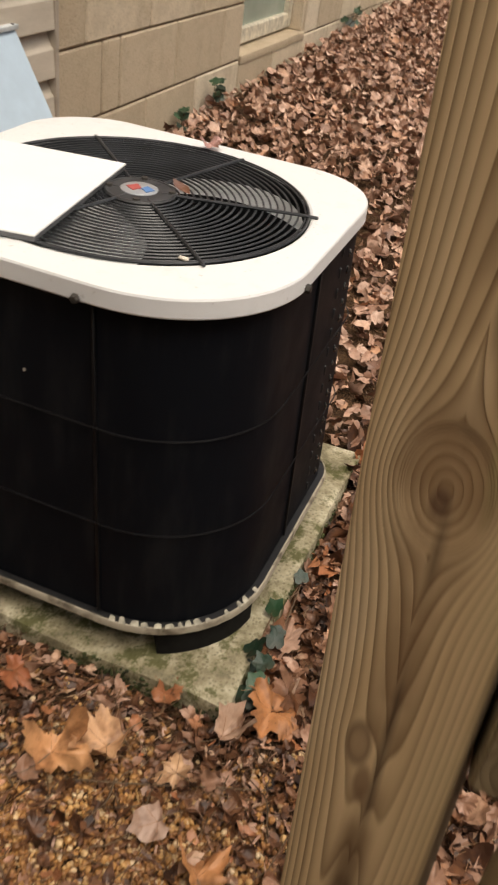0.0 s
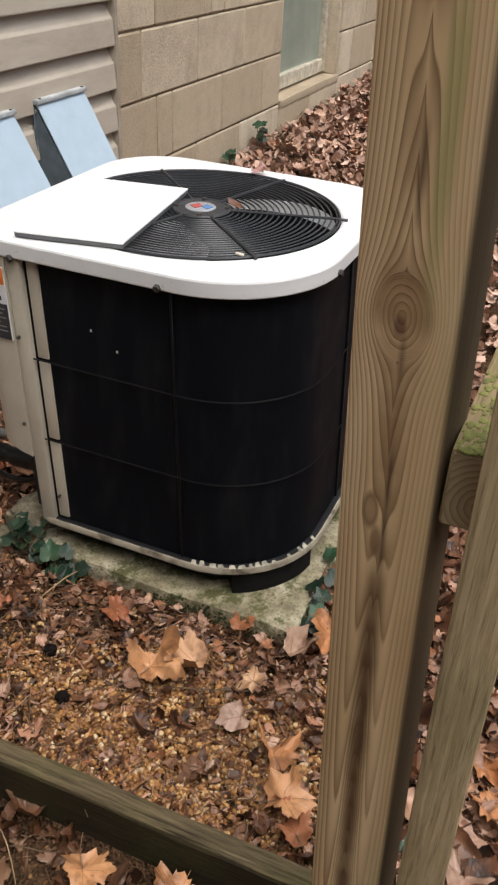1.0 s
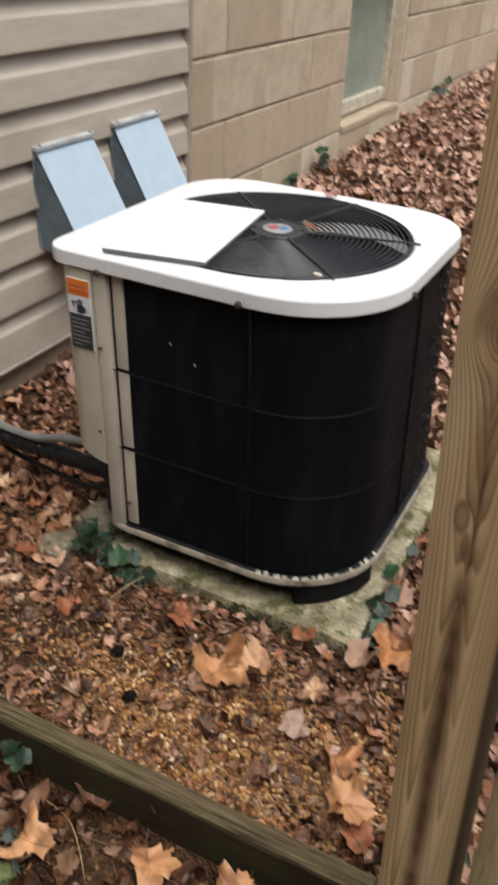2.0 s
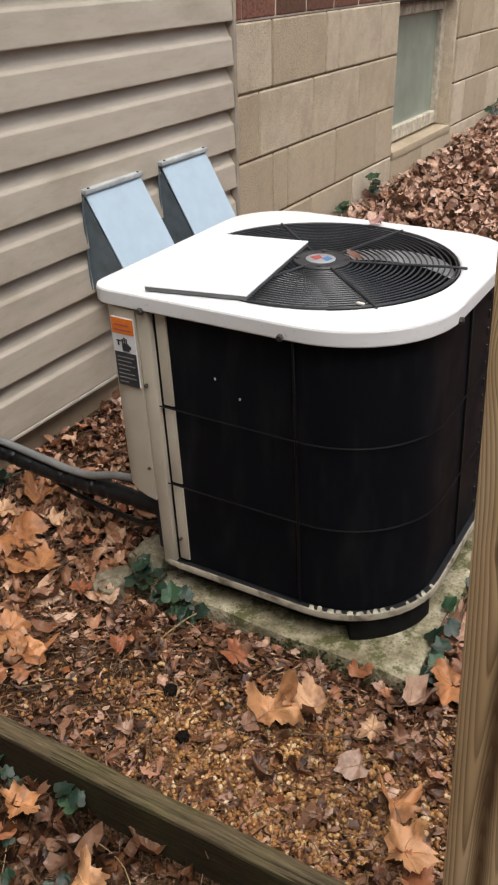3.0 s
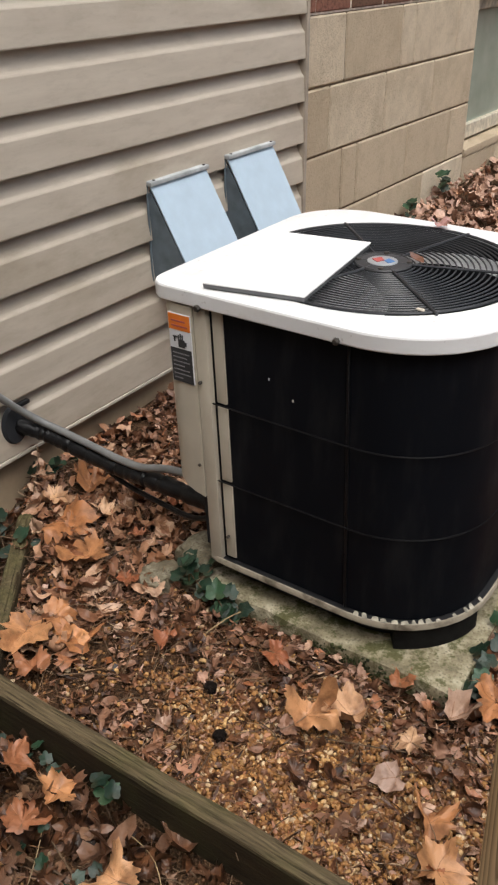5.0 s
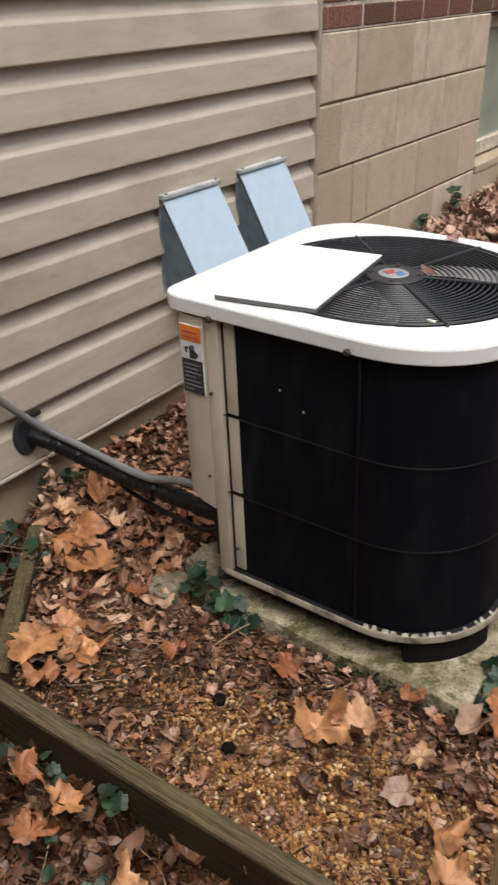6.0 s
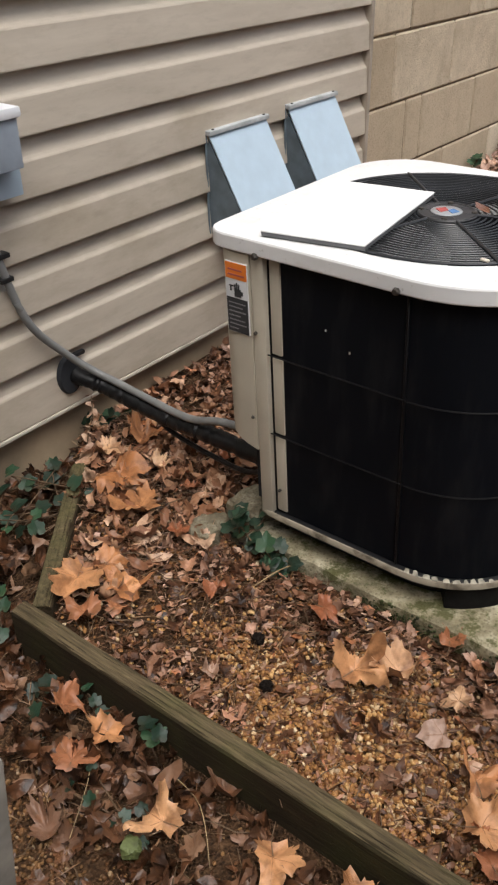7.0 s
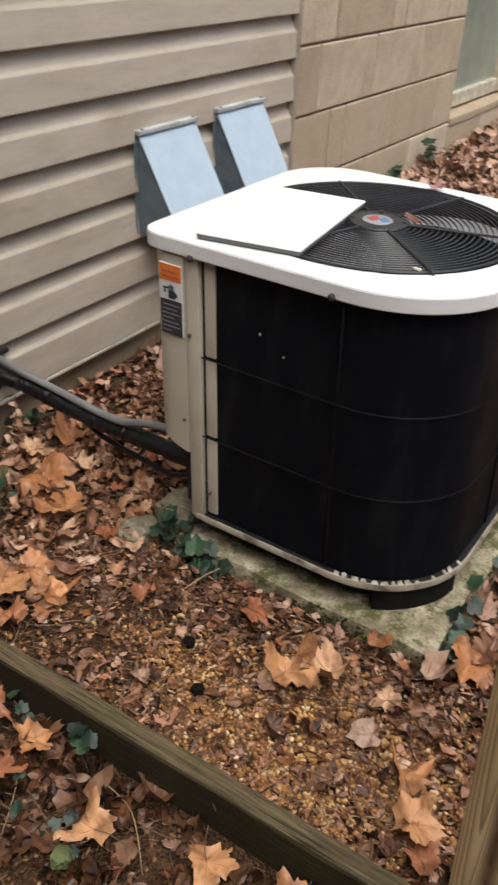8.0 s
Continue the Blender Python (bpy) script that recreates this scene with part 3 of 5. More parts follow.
def flakes():
    """Blunt ragged teeth of old paint that stand up along the rail's edge."""
    bm = bmesh.new()
    rnd = random.Random(5)
    lp = [Vector(p) for p in body_loop(0.2895, 0.0, 40)]
    run = [p for p in lp if p.y < -1.0 and p.x > 0.66 and not (p.x < 0.7 and p.y > -1.2)]
    run.sort(key=lambda p: math.atan2(p.y - CY + 0.1, p.x - CX + 0.1))
    run = [a + (b - a) * t / 40 for a, b in zip(run, run[1:]) for t in range(40)]
    teeth, walked, start = [], 0.0, 0
    need = 0.012
    for k in range(1, len(run)):
        walked += (run[k] - run[k - 1]).length
        if walked >= need:
            teeth.append((start, k))
            walked, start = 0.0, k
            need = rnd.uniform(0.011, 0.019)
    for a, b in teeth:
        p, q = run[a], run[b]
        dense = 0.9 if p.x > 0.88 and p.y < -1.17 else 0.3
        if rnd.random() > dense:
            continue
        q = p + (q - p) * rnd.uniform(0.6, 0.85)
        c = Vector((CX, CY, 0))
        h0, h1 = rnd.uniform(0.006, 0.011), rnd.uniform(0.006, 0.011)
        ip, iq = p + (c - p).normalized() * h0, q + (c - q).normalized() * h1
        ip, iq = ip + (iq - ip) * rnd.uniform(0, 0.25), iq + (ip - iq) * rnd.uniform(0, 0.25)
        mid = (ip + iq) / 2 + (c - p).normalized() * rnd.uniform(0.0, 0.002)
        lift = rnd.uniform(0.0005, 0.004)
        ring_ = [(p, 0.0992), (q, 0.0992), (iq, 0.0992 + lift), (mid, 0.0996 + lift), (ip, 0.0992 + lift * 0.6)]
        v = [bm.verts.new((k.x, k.y, z)) for k, z in ring_]
        w = [bm.verts.new(k.co + Vector((0, 0, 0.0012))) for k in v]
        bm.faces.new(v)
        bm.faces.new(w[::-1])
        for e in range(5):
            bm.faces.new((v[e], w[e], w[(e + 1) % 5], v[(e + 1) % 5]))
    bmesh.ops.recalc_face_normals(bm, faces=bm.faces)
    return bm


tagged(part("flaked_paint", flakes(), M_FLAKECHIP, unit, "pale curled paint flakes", False), kind="stuff")
# wire guard on the coil
for z in (0.432, 0.274):
    part("guard_wire", tube([p for p in body_loop(0.283, z, 12)], 0.0013, 6, closed=True), M_COILWIRE, unit)
for x in (0.905,):
    part("guard_bar", box(x - 0.0022, x + 0.0022, CY - 0.2805, CY - 0.272, 0.1, 0.606, 0.001, 1), M_COILWIRE, unit)
part("guard_bar", box(CX + 0.272, CX + 0.2805, -1.0222, -1.0178, 0.1, 0.606, 0.001, 1), M_COILWIRE, unit)
for k in range(14):
    z = 0.115 + k * 0.0345
    part("rear_tab", box(CX + 0.270, CX + 0.2785, -0.902, -0.899, z, z + 0.018, 0.001, 1), M_BLACKPL, unit)
for k in range(17):
    z = 0.118 + k * 0.0285
    part("coil_bend", tube(smooth_path([(CX + 0.262, -0.858, z), (CX + 0.270, -0.856, z + 0.003), (CX + 0.277, -0.855, z + 0.010), (CX + 0.270, -0.856, z + 0.017), (CX + 0.262, -0.858, z + 0.020)], 3), 0.0042, 6), M_BEND, unit)
# corner post, fin end strip, service panel
FR = CY - 0.284
part("corner_post", box(0.614, 0.640, FR - 0.004, FR + 0.03, 0.092, 0.606, 0.003), M_BEIGE, unit, "beige steel corner post")
for z0, z1 in ((0.106, 0.270), (0.277, 0.428), (0.435, 0.604)):
    part("end_strip", box(0.647, 0.668, FR + 0.004, FR + 0.02, z0, z1, 0.002), M_BEIGE, unit)


def service_panel():
    """A folded sheet wrapping the front left corner, its lower corner cut away."""
    outline = [(0.613, FR + 0.03), (0.613, FR - 0.006), (0.590, FR - 0.007), (0.574, FR - 0.006), (0.557, FR - 0.001), (0.545, FR + 0.011), (0.5385, FR + 0.028), (0.538, FR + 0.10), (0.544, FR + 0.10)]
    low = [0.232, 0.232, 0.238, 0.244, 0.252, 0.262, 0.272, 0.272, 0.272]
    loops = [[(x, y, z) for (x, y), z in zip(outline, low)], [(x, y, z + 0.004) for (x, y), z in zip(outline, low)], [(x, y, 0.606) for x, y in outline]]
    return loft(loops, cap=True)


part("service_panel", service_panel(), M_BEIGE, unit, "beige sheet service panel")
# solid dark block standing in for the shaded hollow below the panel
part("recess_shade", box(0.580, 0.612, FR + 0.03, FR + 0.09, 0.093, 0.30), M_DARK, unit)
LY = FR - 0.0085
lab = part("warning_label", box(0.563, 0.610, LY, FR - 0.005, 0.462, 0.589), M_LWHITE, unit, "orange, white and black warning label")
part("orange_band", box(0.564, 0.609, LY - 0.0008, LY, 0.560, 0.588), M_ORANGE, lab, "orange band")
part("black_band", box(0.564, 0.609, LY - 0.0008, LY, 0.463, 0.526), M_LBLACK, lab, "black panel of small print")
for k, w in enumerate((0.036, 0.030, 0.036, 0.024, 0.034, 0.036, 0.018)):
    part("print_line", box(0.568, 0.568 + w, LY - 0.0014, LY - 0.0008, 0.518 - 0.0078 * k - 0.002, 0.518 - 0.0078 * k), M_LGREY, lab)
for k, w in enumerate((0.030, 0.034)):
    part("print_line", box(0.570, 0.570 + w, LY - 0.0014, LY - 0.0008, 0.578 - 0.009 * k - 0.003, 0.578 - 0.009 * k), M_RED, lab)
hb = bmesh.new()
for x0, x1, z0, z1 in ((0.576, 0.590, 0.529, 0.543), (0.576, 0.5788, 0.543, 0.551), (0.5802, 0.583, 0.543, 0.554), (0.5844, 0.587, 0.543, 0.552), (0.590, 0.594, 0.533, 0.540), (0.565, 0.575, 0.546, 0.5485), (0.567, 0.570, 0.538, 0.546)):
    box(x0 + 0.006, x1 + 0.006, LY - 0.0014, LY - 0.0006, z0, z1, bm=hb)
part("hazard_symbol", hb, M_LBLACK, lab)
for p in ((0.621, 0.47), (0.606, 0.300), (0.656, 0.155)):
    cap_head((p[0], FR - 0.006 if p[0] < 0.64 else FR, p[1]), 0.0032, 0.003, unit)
for x, z in ((0.802, 0.480), (0.756, 0.507)):
    part("paint_fleck", box(x - 0.0012, x + 0.0012, CY - 0.2772, CY - 0.2755, z - 0.002, z + 0.002), M_EDGE if x > 0.8 else M_BLADE, unit)


def cover():
    """The white top: a skirt, a rolled edge, a flat deck and a round opening with a lip."""
    n = 160

    def hit(a, h):
        lp = rounded_loop(CX, CY, h, h, [max(0.03, r + h - 0.284) for r in (0.030, *RAD[1:])], 14)
        d = Vector((math.cos(a), math.sin(a)))
        best = None
        for i in range(len(lp)):
            p, q = Vector(lp[i]) - Vector((CX, CY)), Vector(lp[(i + 1) % len(lp)]) - Vector((CX, CY))
            e = q - p
            den = d.x * e.y - d.y * e.x
            if abs(den) < 1e-9:
                continue
            t = (p.x * e.y - p.y * e.x) / den
            s = (p.x * d.y - p.y * d.x) / den
            if t > 0 and -1e-4 <= s <= 1.0001:
                best = t if best is None else max(best, t)
        return best
    ang = [2 * math.pi * k / n for k in range(n)]
    dist = {h: [hit(a, h) for a in ang] for h in (0.286, 0.294, 0.295, 0.2935, 0.288)}

    def lp(h, z):
        return [(CX + r * math.cos(a), CY + r * math.sin(a), z) for a, r in zip(ang, dist[h])]

    def circ(r, z):
        return [(FX + r * math.cos(a), FY + r * math.sin(a), z) for a in ang]
    return loft([lp(0.286, 0.611), lp(0.294, 0.610), lp(0.295, 0.612), lp(0.295, TOP - 0.0035), lp(0.2935, TOP - 0.0008), lp(0.288, TOP - 0.0002),
                 circ(0.249, TOP), circ(0.2455, TOP - 0.002), circ(0.245, TOP - 0.006), circ(0.2475, TOP - 0.007)])


FX, FY = 0.819, -1.038
part("top_cover", cover(), M_WHITE, unit, "white enamelled top cover", True, 18)
for x, y, z in ((0.893, CY - 0.295, 0.614), (0.631, CY - 0.295, 0.610)):
    cap_head((x, y, z), 0.006, 0.005, unit)
lp = [[(CX + 0.295 + d, -1.147 + q * math.cos(k * math.pi / 3), 0.614 + q * math.sin(k * math.pi / 3)) for k in range(6)] for q, d in ((0.006, -0.002), (0.006, 0.005), (0.004, 0.0065))]
part("screw", loft(lp, cap=True), M_BOLT, unit)
part("shroud", loft([ring_loop(FX, FY, TOP - 0.006, 0.2485, 64), ring_loop(FX, FY, 0.52, 0.247, 64), ring_loop(FX, FY, 0.46, 0.20, 64)]), M_DARK, unit, "dark fan shroud")
part("inner_floor", disc(FX, FY, 0.44, 0.462, 0.22, 48), M_DARK, unit)
guard = part("fan_guard", tube(ring_loop(FX, FY, TOP + 0.001, 0.2425, 72), 0.0022, 6, closed=True), M_WIRE, unit, "black wire fan guard")
for k in range(19):
    r = 0.056 + k * 0.0101
    z = TOP + 0.001 - 0.003 * (1 - r / 0.245)
    part("ring", tube(ring_loop(FX, FY, z, r, 64 if r > 0.12 else 40), 0.0016, 5, closed=True), M_WIRE, guard)
for k in range(6):
    a = radians(15 + 60 * k)
    pts = []
    for i in range(9):
        r = 0.03 + ((0.256 if k in (0, 5, 4) else 0.244) - 0.03) * i / 8
        z = TOP + 0.004 - 0.003 * (1 - min(r, 0.245) / 0.245)
        pts.append((FX + r * math.cos(a), FY + r * math.sin(a), z if i < 8 else TOP + 0.003))
    part("spoke", tube(pts, 0.0024, 6), M_WIRE, guard)
part("clip", box(0.966, 0.980, -1.223, -1.217, TOP + 0.003, TOP + 0.0075, 0.0015, 1), M_EDGE, guard, "pale metal clip")
part("hub_collar", tube(ring_loop(FX, FY, TOP + 0.001, 0.0485, 40), 0.0034, 6, closed=True), M_HUB, guard)
part("hub", disc(FX, FY, TOP - 0.012, TOP + 0.003, 0.050, 32), M_HUB, guard, "black round hub plate")
for k in range(4):
    a = radians(20 + 90 * k)
    part("hub_bolt", disc(FX + 0.045 * math.cos(a), FY + 0.045 * math.sin(a), TOP, TOP + 0.0065, 0.005, 8), M_BOLT, guard)
emb = part("emblem", disc(FX - 0.002, FY, TOP + 0.0025, TOP + 0.005, 0.027, 28), M_SILVER, unit, "round silver, red and blue emblem")
for nm, m, pts in (("red_shape", M_RED, ((-0.024, -0.006), (-0.006, -0.018), (0.002, 0.0), (-0.012, 0.014))), ("blue_shape", M_BLUE, ((0.006, 0.014), (0.024, 0.004), (0.018, -0.014), (0.002, -0.002)))):
    part(nm, loft([[(FX + x * 0.85, FY + y * 0.85, TOP + 0.0045) for x, y in pts], [(FX + x * 0.85, FY + y * 0.85, TOP + 0.0060) for x, y in pts]], cap=True), m, emb)
fan = part("fan", disc(FX, FY, 0.54, 0.60, 0.055, 28), M_DARK, unit, "grey fan behind the guard")


def blade(a0, span):
    n, m = 7, 10
    rows = []
    for i in range(n):
        r = 0.05 + 0.186 * i / (n - 1)
        row = []
        for k in range(m):
            t = k / (m - 1)
            a = radians(a0 + span * (t - 0.5) * (0.75 + 0.35 * i / (n - 1)) + 42 * (1 - i / (n - 1)))
            row.append((FX + r * math.cos(a), FY + r * math.sin(a), 0.626 - 0.040 * t + 0.006 * math.sin(t * math.pi)))
        rows.append(row)
    top = loft(rows, closed=False)
    bmesh.ops.solidify(top, geom=top.faces[:], thickness=0.002)
    return top


for a0 in (55, 235):
    part("blade", blade(a0, 84), M_BLADE, fan, "light grey fan blade")


# the settled cabinet leans: its foot stands out from under the top
for o in unit.children_recursive:
    for v in o.data.vertices:
        v.co.x += 0.040 * (0.572 - v.co.z)


# ---- loose white panel on the unit ----
lid = thing("sheet_metal_panel", (0.69, -1.12, TOP), "loose white sheet metal panel lying on the fan guard", "panel")
P0, P1, P2 = Vector((0.630, -1.320)), Vector((0.804, -1.284)), Vector((0.760, -0.976))
P3 = Vector((0.560, -1.012))


def quad(grow, z):
    c = (P0 + P1 + P2 + P3) / 4
    return [(*(p + (p - c).normalized() * grow), z) for p in (P0, P1, P2, P3)]


part("sheet", loft([quad(-0.003, TOP + 0.0088), quad(0.0, TOP + 0.0094), quad(0.0, TOP + 0.0112), quad(-0.002, TOP + 0.0122)], cap=True), M_LID, lid, "white sheet", False)
part("folded_edge", loft([quad(-0.0040, TOP + 0.0008), quad(-0.0018, TOP + 0.0030), quad(-0.0012, TOP + 0.0090)], cap=True), M_FOLD, lid, "folded edge with shade in its grey", False)


# ---- pad, lumps ----
def rough_slab(x0, x1, y0, y1, z0, z1, amp, seed, cuts=9):
    bm = box(x0, x1, y0, y1, z0, z1, 0.012, 2)
    bmesh.ops.subdivide_edges(bm, edges=[e for e in bm.edges if e.calc_length() > 0.05], cuts=cuts, use_grid_fill=True)
    for v in bm.verts:
        q = v.co * 14
        v.co += Vector((noise.noise(q + Vector((seed, 0, 0))), noise.noise(q + Vector((0, seed, 9))), 0.6 * noise.noise(q + Vector((3, 1, seed))))) * amp
    return bm


pad = tagged(part("concrete_pad", rough_slab(0.60, 1.157, -1.350, -0.62, -0.08, 0.036, 0.006, 2.0), M_PAD), "mossy weathered concrete pad under the unit", "concrete pad")


def pad_moss():
    """Small moss cushions along the pad's front and side faces."""
    rnd = random.Random(41)
    ball = bmesh.new()
    bmesh.ops.create_icosphere(ball, subdivisions=1, radius=1.0)
    vs = [v.co.copy() for v in ball.verts]
    fs = [tuple(v.index for v in f.verts) for f in ball.faces]
    ball.free()
    verts, faces = [], []
    for k in range(2600):
        if k % 4:
            x, y = rnd.uniform(0.605, 1.15), -1.351
            dense = noise.noise((x * 9, 0.3, 2.0))
        else:
            x, y = 1.158, rnd.uniform(-1.345, -0.8)
            dense = noise.noise((3.0, y * 9, 2.0))
        z = 0.036 - 0.075 * rnd.random() ** 0.8
        if dense + rnd.uniform(-0.5, 0.5) < -0.05 + (z - 0.0) * 12:
            continue
        r, b = rnd.uniform(0.0016, 0.0042), len(verts)
        verts += [(x + v.x * r, y + v.y * r * 0.8, z + v.z * r) for v in vs]
        faces += [tuple(i + b for i in f) for f in fs]
    me = bpy.data.meshes.new("moss")
    me.from_pydata(verts, [], faces)
    me.materials.append(plain("dark_moss", (0.050, 0.060, 0.016), 0.9, vary=0.35, scale=70, grain=0.6))
    me.shade_smooth()
    ob = new("moss", me)
    ob.parent = pad
    return tagged(ob, "dark green moss on the pad edge", kind="stuff")


pad_moss()


def lump(x, y, z, rx, ry, rz, seed):
    bm = bmesh.new()
    bmesh.ops.create_icosphere(bm, subdivisions=4, radius=1)
    for v in bm.verts:
        k = 1 + 0.28 * noise.noise(v.co * 1.7 + Vector((seed, 0, 0))) + 0.13 * noise.noise(v.co * 6 + Vector((0, seed, 0))) + 0.06 * noise.noise(v.co * 15)
        c = v.co * k
        c.z = min(c.z, 0.62 + 0.05 * noise.noise(v.co * 5))
        v.co = Vector((x + c.x * rx, y + c.y * ry, z + c.z * rz))
    return bm


for nm, a, l in (("concrete_lump", (0.522, -1.368, -0.002, 0.042, 0.05, 0.05, 1.3), "rough grey concrete lump half sunk in leaves"),
                 ("concrete_lump", (0.575, -1.285, 0.035, 0.05, 0.05, 0.055, 4.1), "smooth pale concrete lump beside the pad"),
                 ("concrete_lump", (0.612, -1.325, -0.01, 0.05, 0.04, 0.05, 7.7), "rough concrete lump beside the pad")):
    tagged(part(nm, lump(*a), M_STONE), l, "concrete lump")


# ---- hoods on the wall ----
def hood(y0, y1, zt, nm_label):
    h = thing("vent_hood", (0.024, (y0 + y1) / 2, 0.36), nm_label, "vent hood", "hoods on the siding")
    zb, d, x0 = 0.365, 0.150, 0.024

    def slab(p, q, r, s, t, nrm):
        a = [Vector(v) for v in (p, q, r, s)]
        return loft([a, [v + Vector(nrm) * t for v in a]], cap=True)
    nrm = Vector((zt - zb, 0, d)).normalized()
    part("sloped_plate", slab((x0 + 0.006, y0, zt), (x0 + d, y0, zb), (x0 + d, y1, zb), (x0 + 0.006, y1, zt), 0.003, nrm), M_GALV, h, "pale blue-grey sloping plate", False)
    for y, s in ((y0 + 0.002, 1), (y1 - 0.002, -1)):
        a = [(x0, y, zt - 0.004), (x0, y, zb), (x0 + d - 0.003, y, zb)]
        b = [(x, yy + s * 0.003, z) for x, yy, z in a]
        part("cheek", loft([a, b], cap=True), M_CHEEK, h, "blue-grey side cheek with shade put in its colour", False)
    part("top_flange", box(x0, x0 + 0.020, y0 - 0.006, y1 + 0.006, zt - 0.004, zt + 0.008, 0.003), M_GALVEDGE, h, "sealed top flange")
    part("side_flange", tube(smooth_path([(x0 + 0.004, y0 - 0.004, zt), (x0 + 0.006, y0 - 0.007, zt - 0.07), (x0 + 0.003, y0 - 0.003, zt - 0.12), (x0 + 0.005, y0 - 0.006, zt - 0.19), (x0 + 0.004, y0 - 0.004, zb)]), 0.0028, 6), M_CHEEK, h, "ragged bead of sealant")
    for y in (y0 + 0.012, y1 - 0.012):
        part("rivet", disc(x0 + 0.014, y, zt + 0.004, zt + 0.0105, 0.0038, 8), M_BOLT, h)
    return h


hood(-0.752, -0.524, 0.614, "blue-grey galvanized vent hood on tan siding")
hood(-0.423, -0.199, 0.620, "blue-grey galvanized vent hood beside the corner channel")


# ---- lines into the wall and the electrical box ----
conduit = thing("electrical_conduit", (0.04, -1.404, 0.5), "grey flexible conduit running from wall to unit", "conduit")
part("tube", tube(smooth_path([(0.036, -1.425, 0.60), (0.040, -1.410, 0.48), (0.048, -1.372, 0.345), (0.058, -1.290, 0.240), (0.085, -1.240, 0.186), (0.15, -1.224, 0.166), (0.23, -1.222, 0.156), (0.31, -1.226, 0.152), (0.38, -1.232, 0.159), (0.46, -1.236, 0.184), (0.56, -1.24, 0.198)], 7), 0.0088, 10), M_CONDUIT, conduit, "grey ribbed tube")
for z in (0.45, 0.50):
    part("strap", box(0.022, 0.052, -1.424, -1.392, z, z + 0.010, 0.002), M_BLACKPL, conduit)
FOAM = smooth_path([(0.0, -1.268, 0.176), (0.040, -1.254, 0.166), (0.10, -1.226, 0.145), (0.19, -1.220, 0.131), (0.28, -1.220, 0.124), (0.36, -1.224, 0.128), (0.45, -1.228, 0.133), (0.585, -1.235, 0.138)], 14)
FOAMR = [0.0195 * (1 + 0.18 * noise.noise((k * 0.55, 2.0, 0.0)) + 0.12 * noise.noise((k * 1.7, 0.0, 5.0))) for k in range(len(FOAM))]
lines = thing("refrigerant_lines", (0.03, -1.262, 0.17), "black insulated refrigerant line from wall to unit", "pipe")
part("insulation", tube(FOAM, FOAMR, 12), M_FOAM, lines, "black foam insulation")
part("thin_line", tube(smooth_path([(0.23, -1.215, 0.115), (0.30, -1.215, 0.085), (0.42, -1.225, 0.078), (0.52, -1.240, 0.088), (0.585, -1.245, 0.12)], 7), 0.006, 8), M_FOAM, lines)
hole = bmesh.new()
loft([[(0.026, -1.272 + 0.036 * math.cos(a), 0.174 + 0.050 * math.sin(a)) for a in [k * math.pi / 12 for k in range(24)]],
      [(0.036, -1.272 + 0.031 * math.cos(a), 0.174 + 0.045 * math.sin(a)) for a in [k * math.pi / 12 for k in range(24)]]], hole, cap=True)
part("wall_seal", hole, M_DARK, lines, "black sealed hole in the siding")
part("seal_flap", box(0.024, 0.036, -1.262, -1.222, 0.212, 0.222, 0.003), M_BLACKPL, lines)
ebox = thing("electrical_box", (0.07, -1.44, 0.68), "grey metal electrical disconnect box on the siding", "electrical box")
part("body", box(0.024, 0.116, -1.52, -1.372, 0.681, 0.775, 0.004), M_BOX, ebox)
part("cover", box(0.024, 0.124, -1.526, -1.366, 0.772, 0.792, 0.006), M_LWHITE, ebox, "pale weathered lid")
part("stub", box(0.024, 0.075, -1.50, -1.352, 0.620, 0.680, 0.003), M_GALV, ebox)
part("knockout", disc(0.06, -1.366, 0.632, 0.648, 0.007, 10), M_LWHITE, ebox)


# ---- timber edging ----
def board(p, q, thick, z0, z1, seed, drop=0.0):
    """A worn board on edge from p to q."""
    p, q = Vector(p), Vector(q)
    L = (q - p).length
    d = (q - p) / L
    s = Vector((-d.y, d.x))
    n = max(6, int(L / 0.03))
    loops = []
    for i in range(n + 1):
        t = i / n
        c = p + d * L * t
        e = 0.0025 * noise.noise((t * 9, seed, 0.2))
        top = z1 - drop * t + 0.003 * noise.noise((t * 7, seed, 4.0))
        prof = [(-thick / 2, z0), (-thick / 2 + e, top - 0.006), (-thick / 2 + 0.005, top - e), (-0.002, top + 0.001), (thick / 2 - 0.006, top - 0.001 + e), (thick / 2 + e, top - 0.008), (thick / 2, z0)]
        loops.append([(c.x + s.x * a, c.y + s.y * a, z) for a, z in prof])
    return loft(loops, cap=True)


def weathered_top(p, q, thick, z1, seed, drop=0.0):
    """The grooved upper face of a board, a little proud of it."""
    p, q = Vector(p), Vector(q)
    L = (q - p).length
    d = (q - p) / L
    s = Vector((-d.y, d.x))
    n = max(6, int(L / 0.02))
    loops = []
    for i in range(n + 1):
        t = i / n
        c = p + d * L * t
        top = z1 - drop * t + 0.003 * noise.noise((t * 7, seed, 4.0)) + 0.0015
        wear = 0.0015 * noise.noise((t * 23, seed, 1.0))
        prof = [(-thick / 2 + 0.002, top - 0.007), (-thick / 2 + 0.003 + wear, top - 0.0025), (-0.009, top + 0.0008), (-0.006, top - 0.0010), (-0.003, top + 0.0012), (0.004, top + 0.0008),
                (0.0065, top - 0.0012 + wear), (0.009, top + 0.0006), (thick / 2 - 0.004 - wear, top - 0.002), (thick / 2 - 0.002, top - 0.007)]
        loops.append([(c.x + s.x * a, c.y + s.y * a, z) for a, z in prof])
    return loft(loops, cap=True)


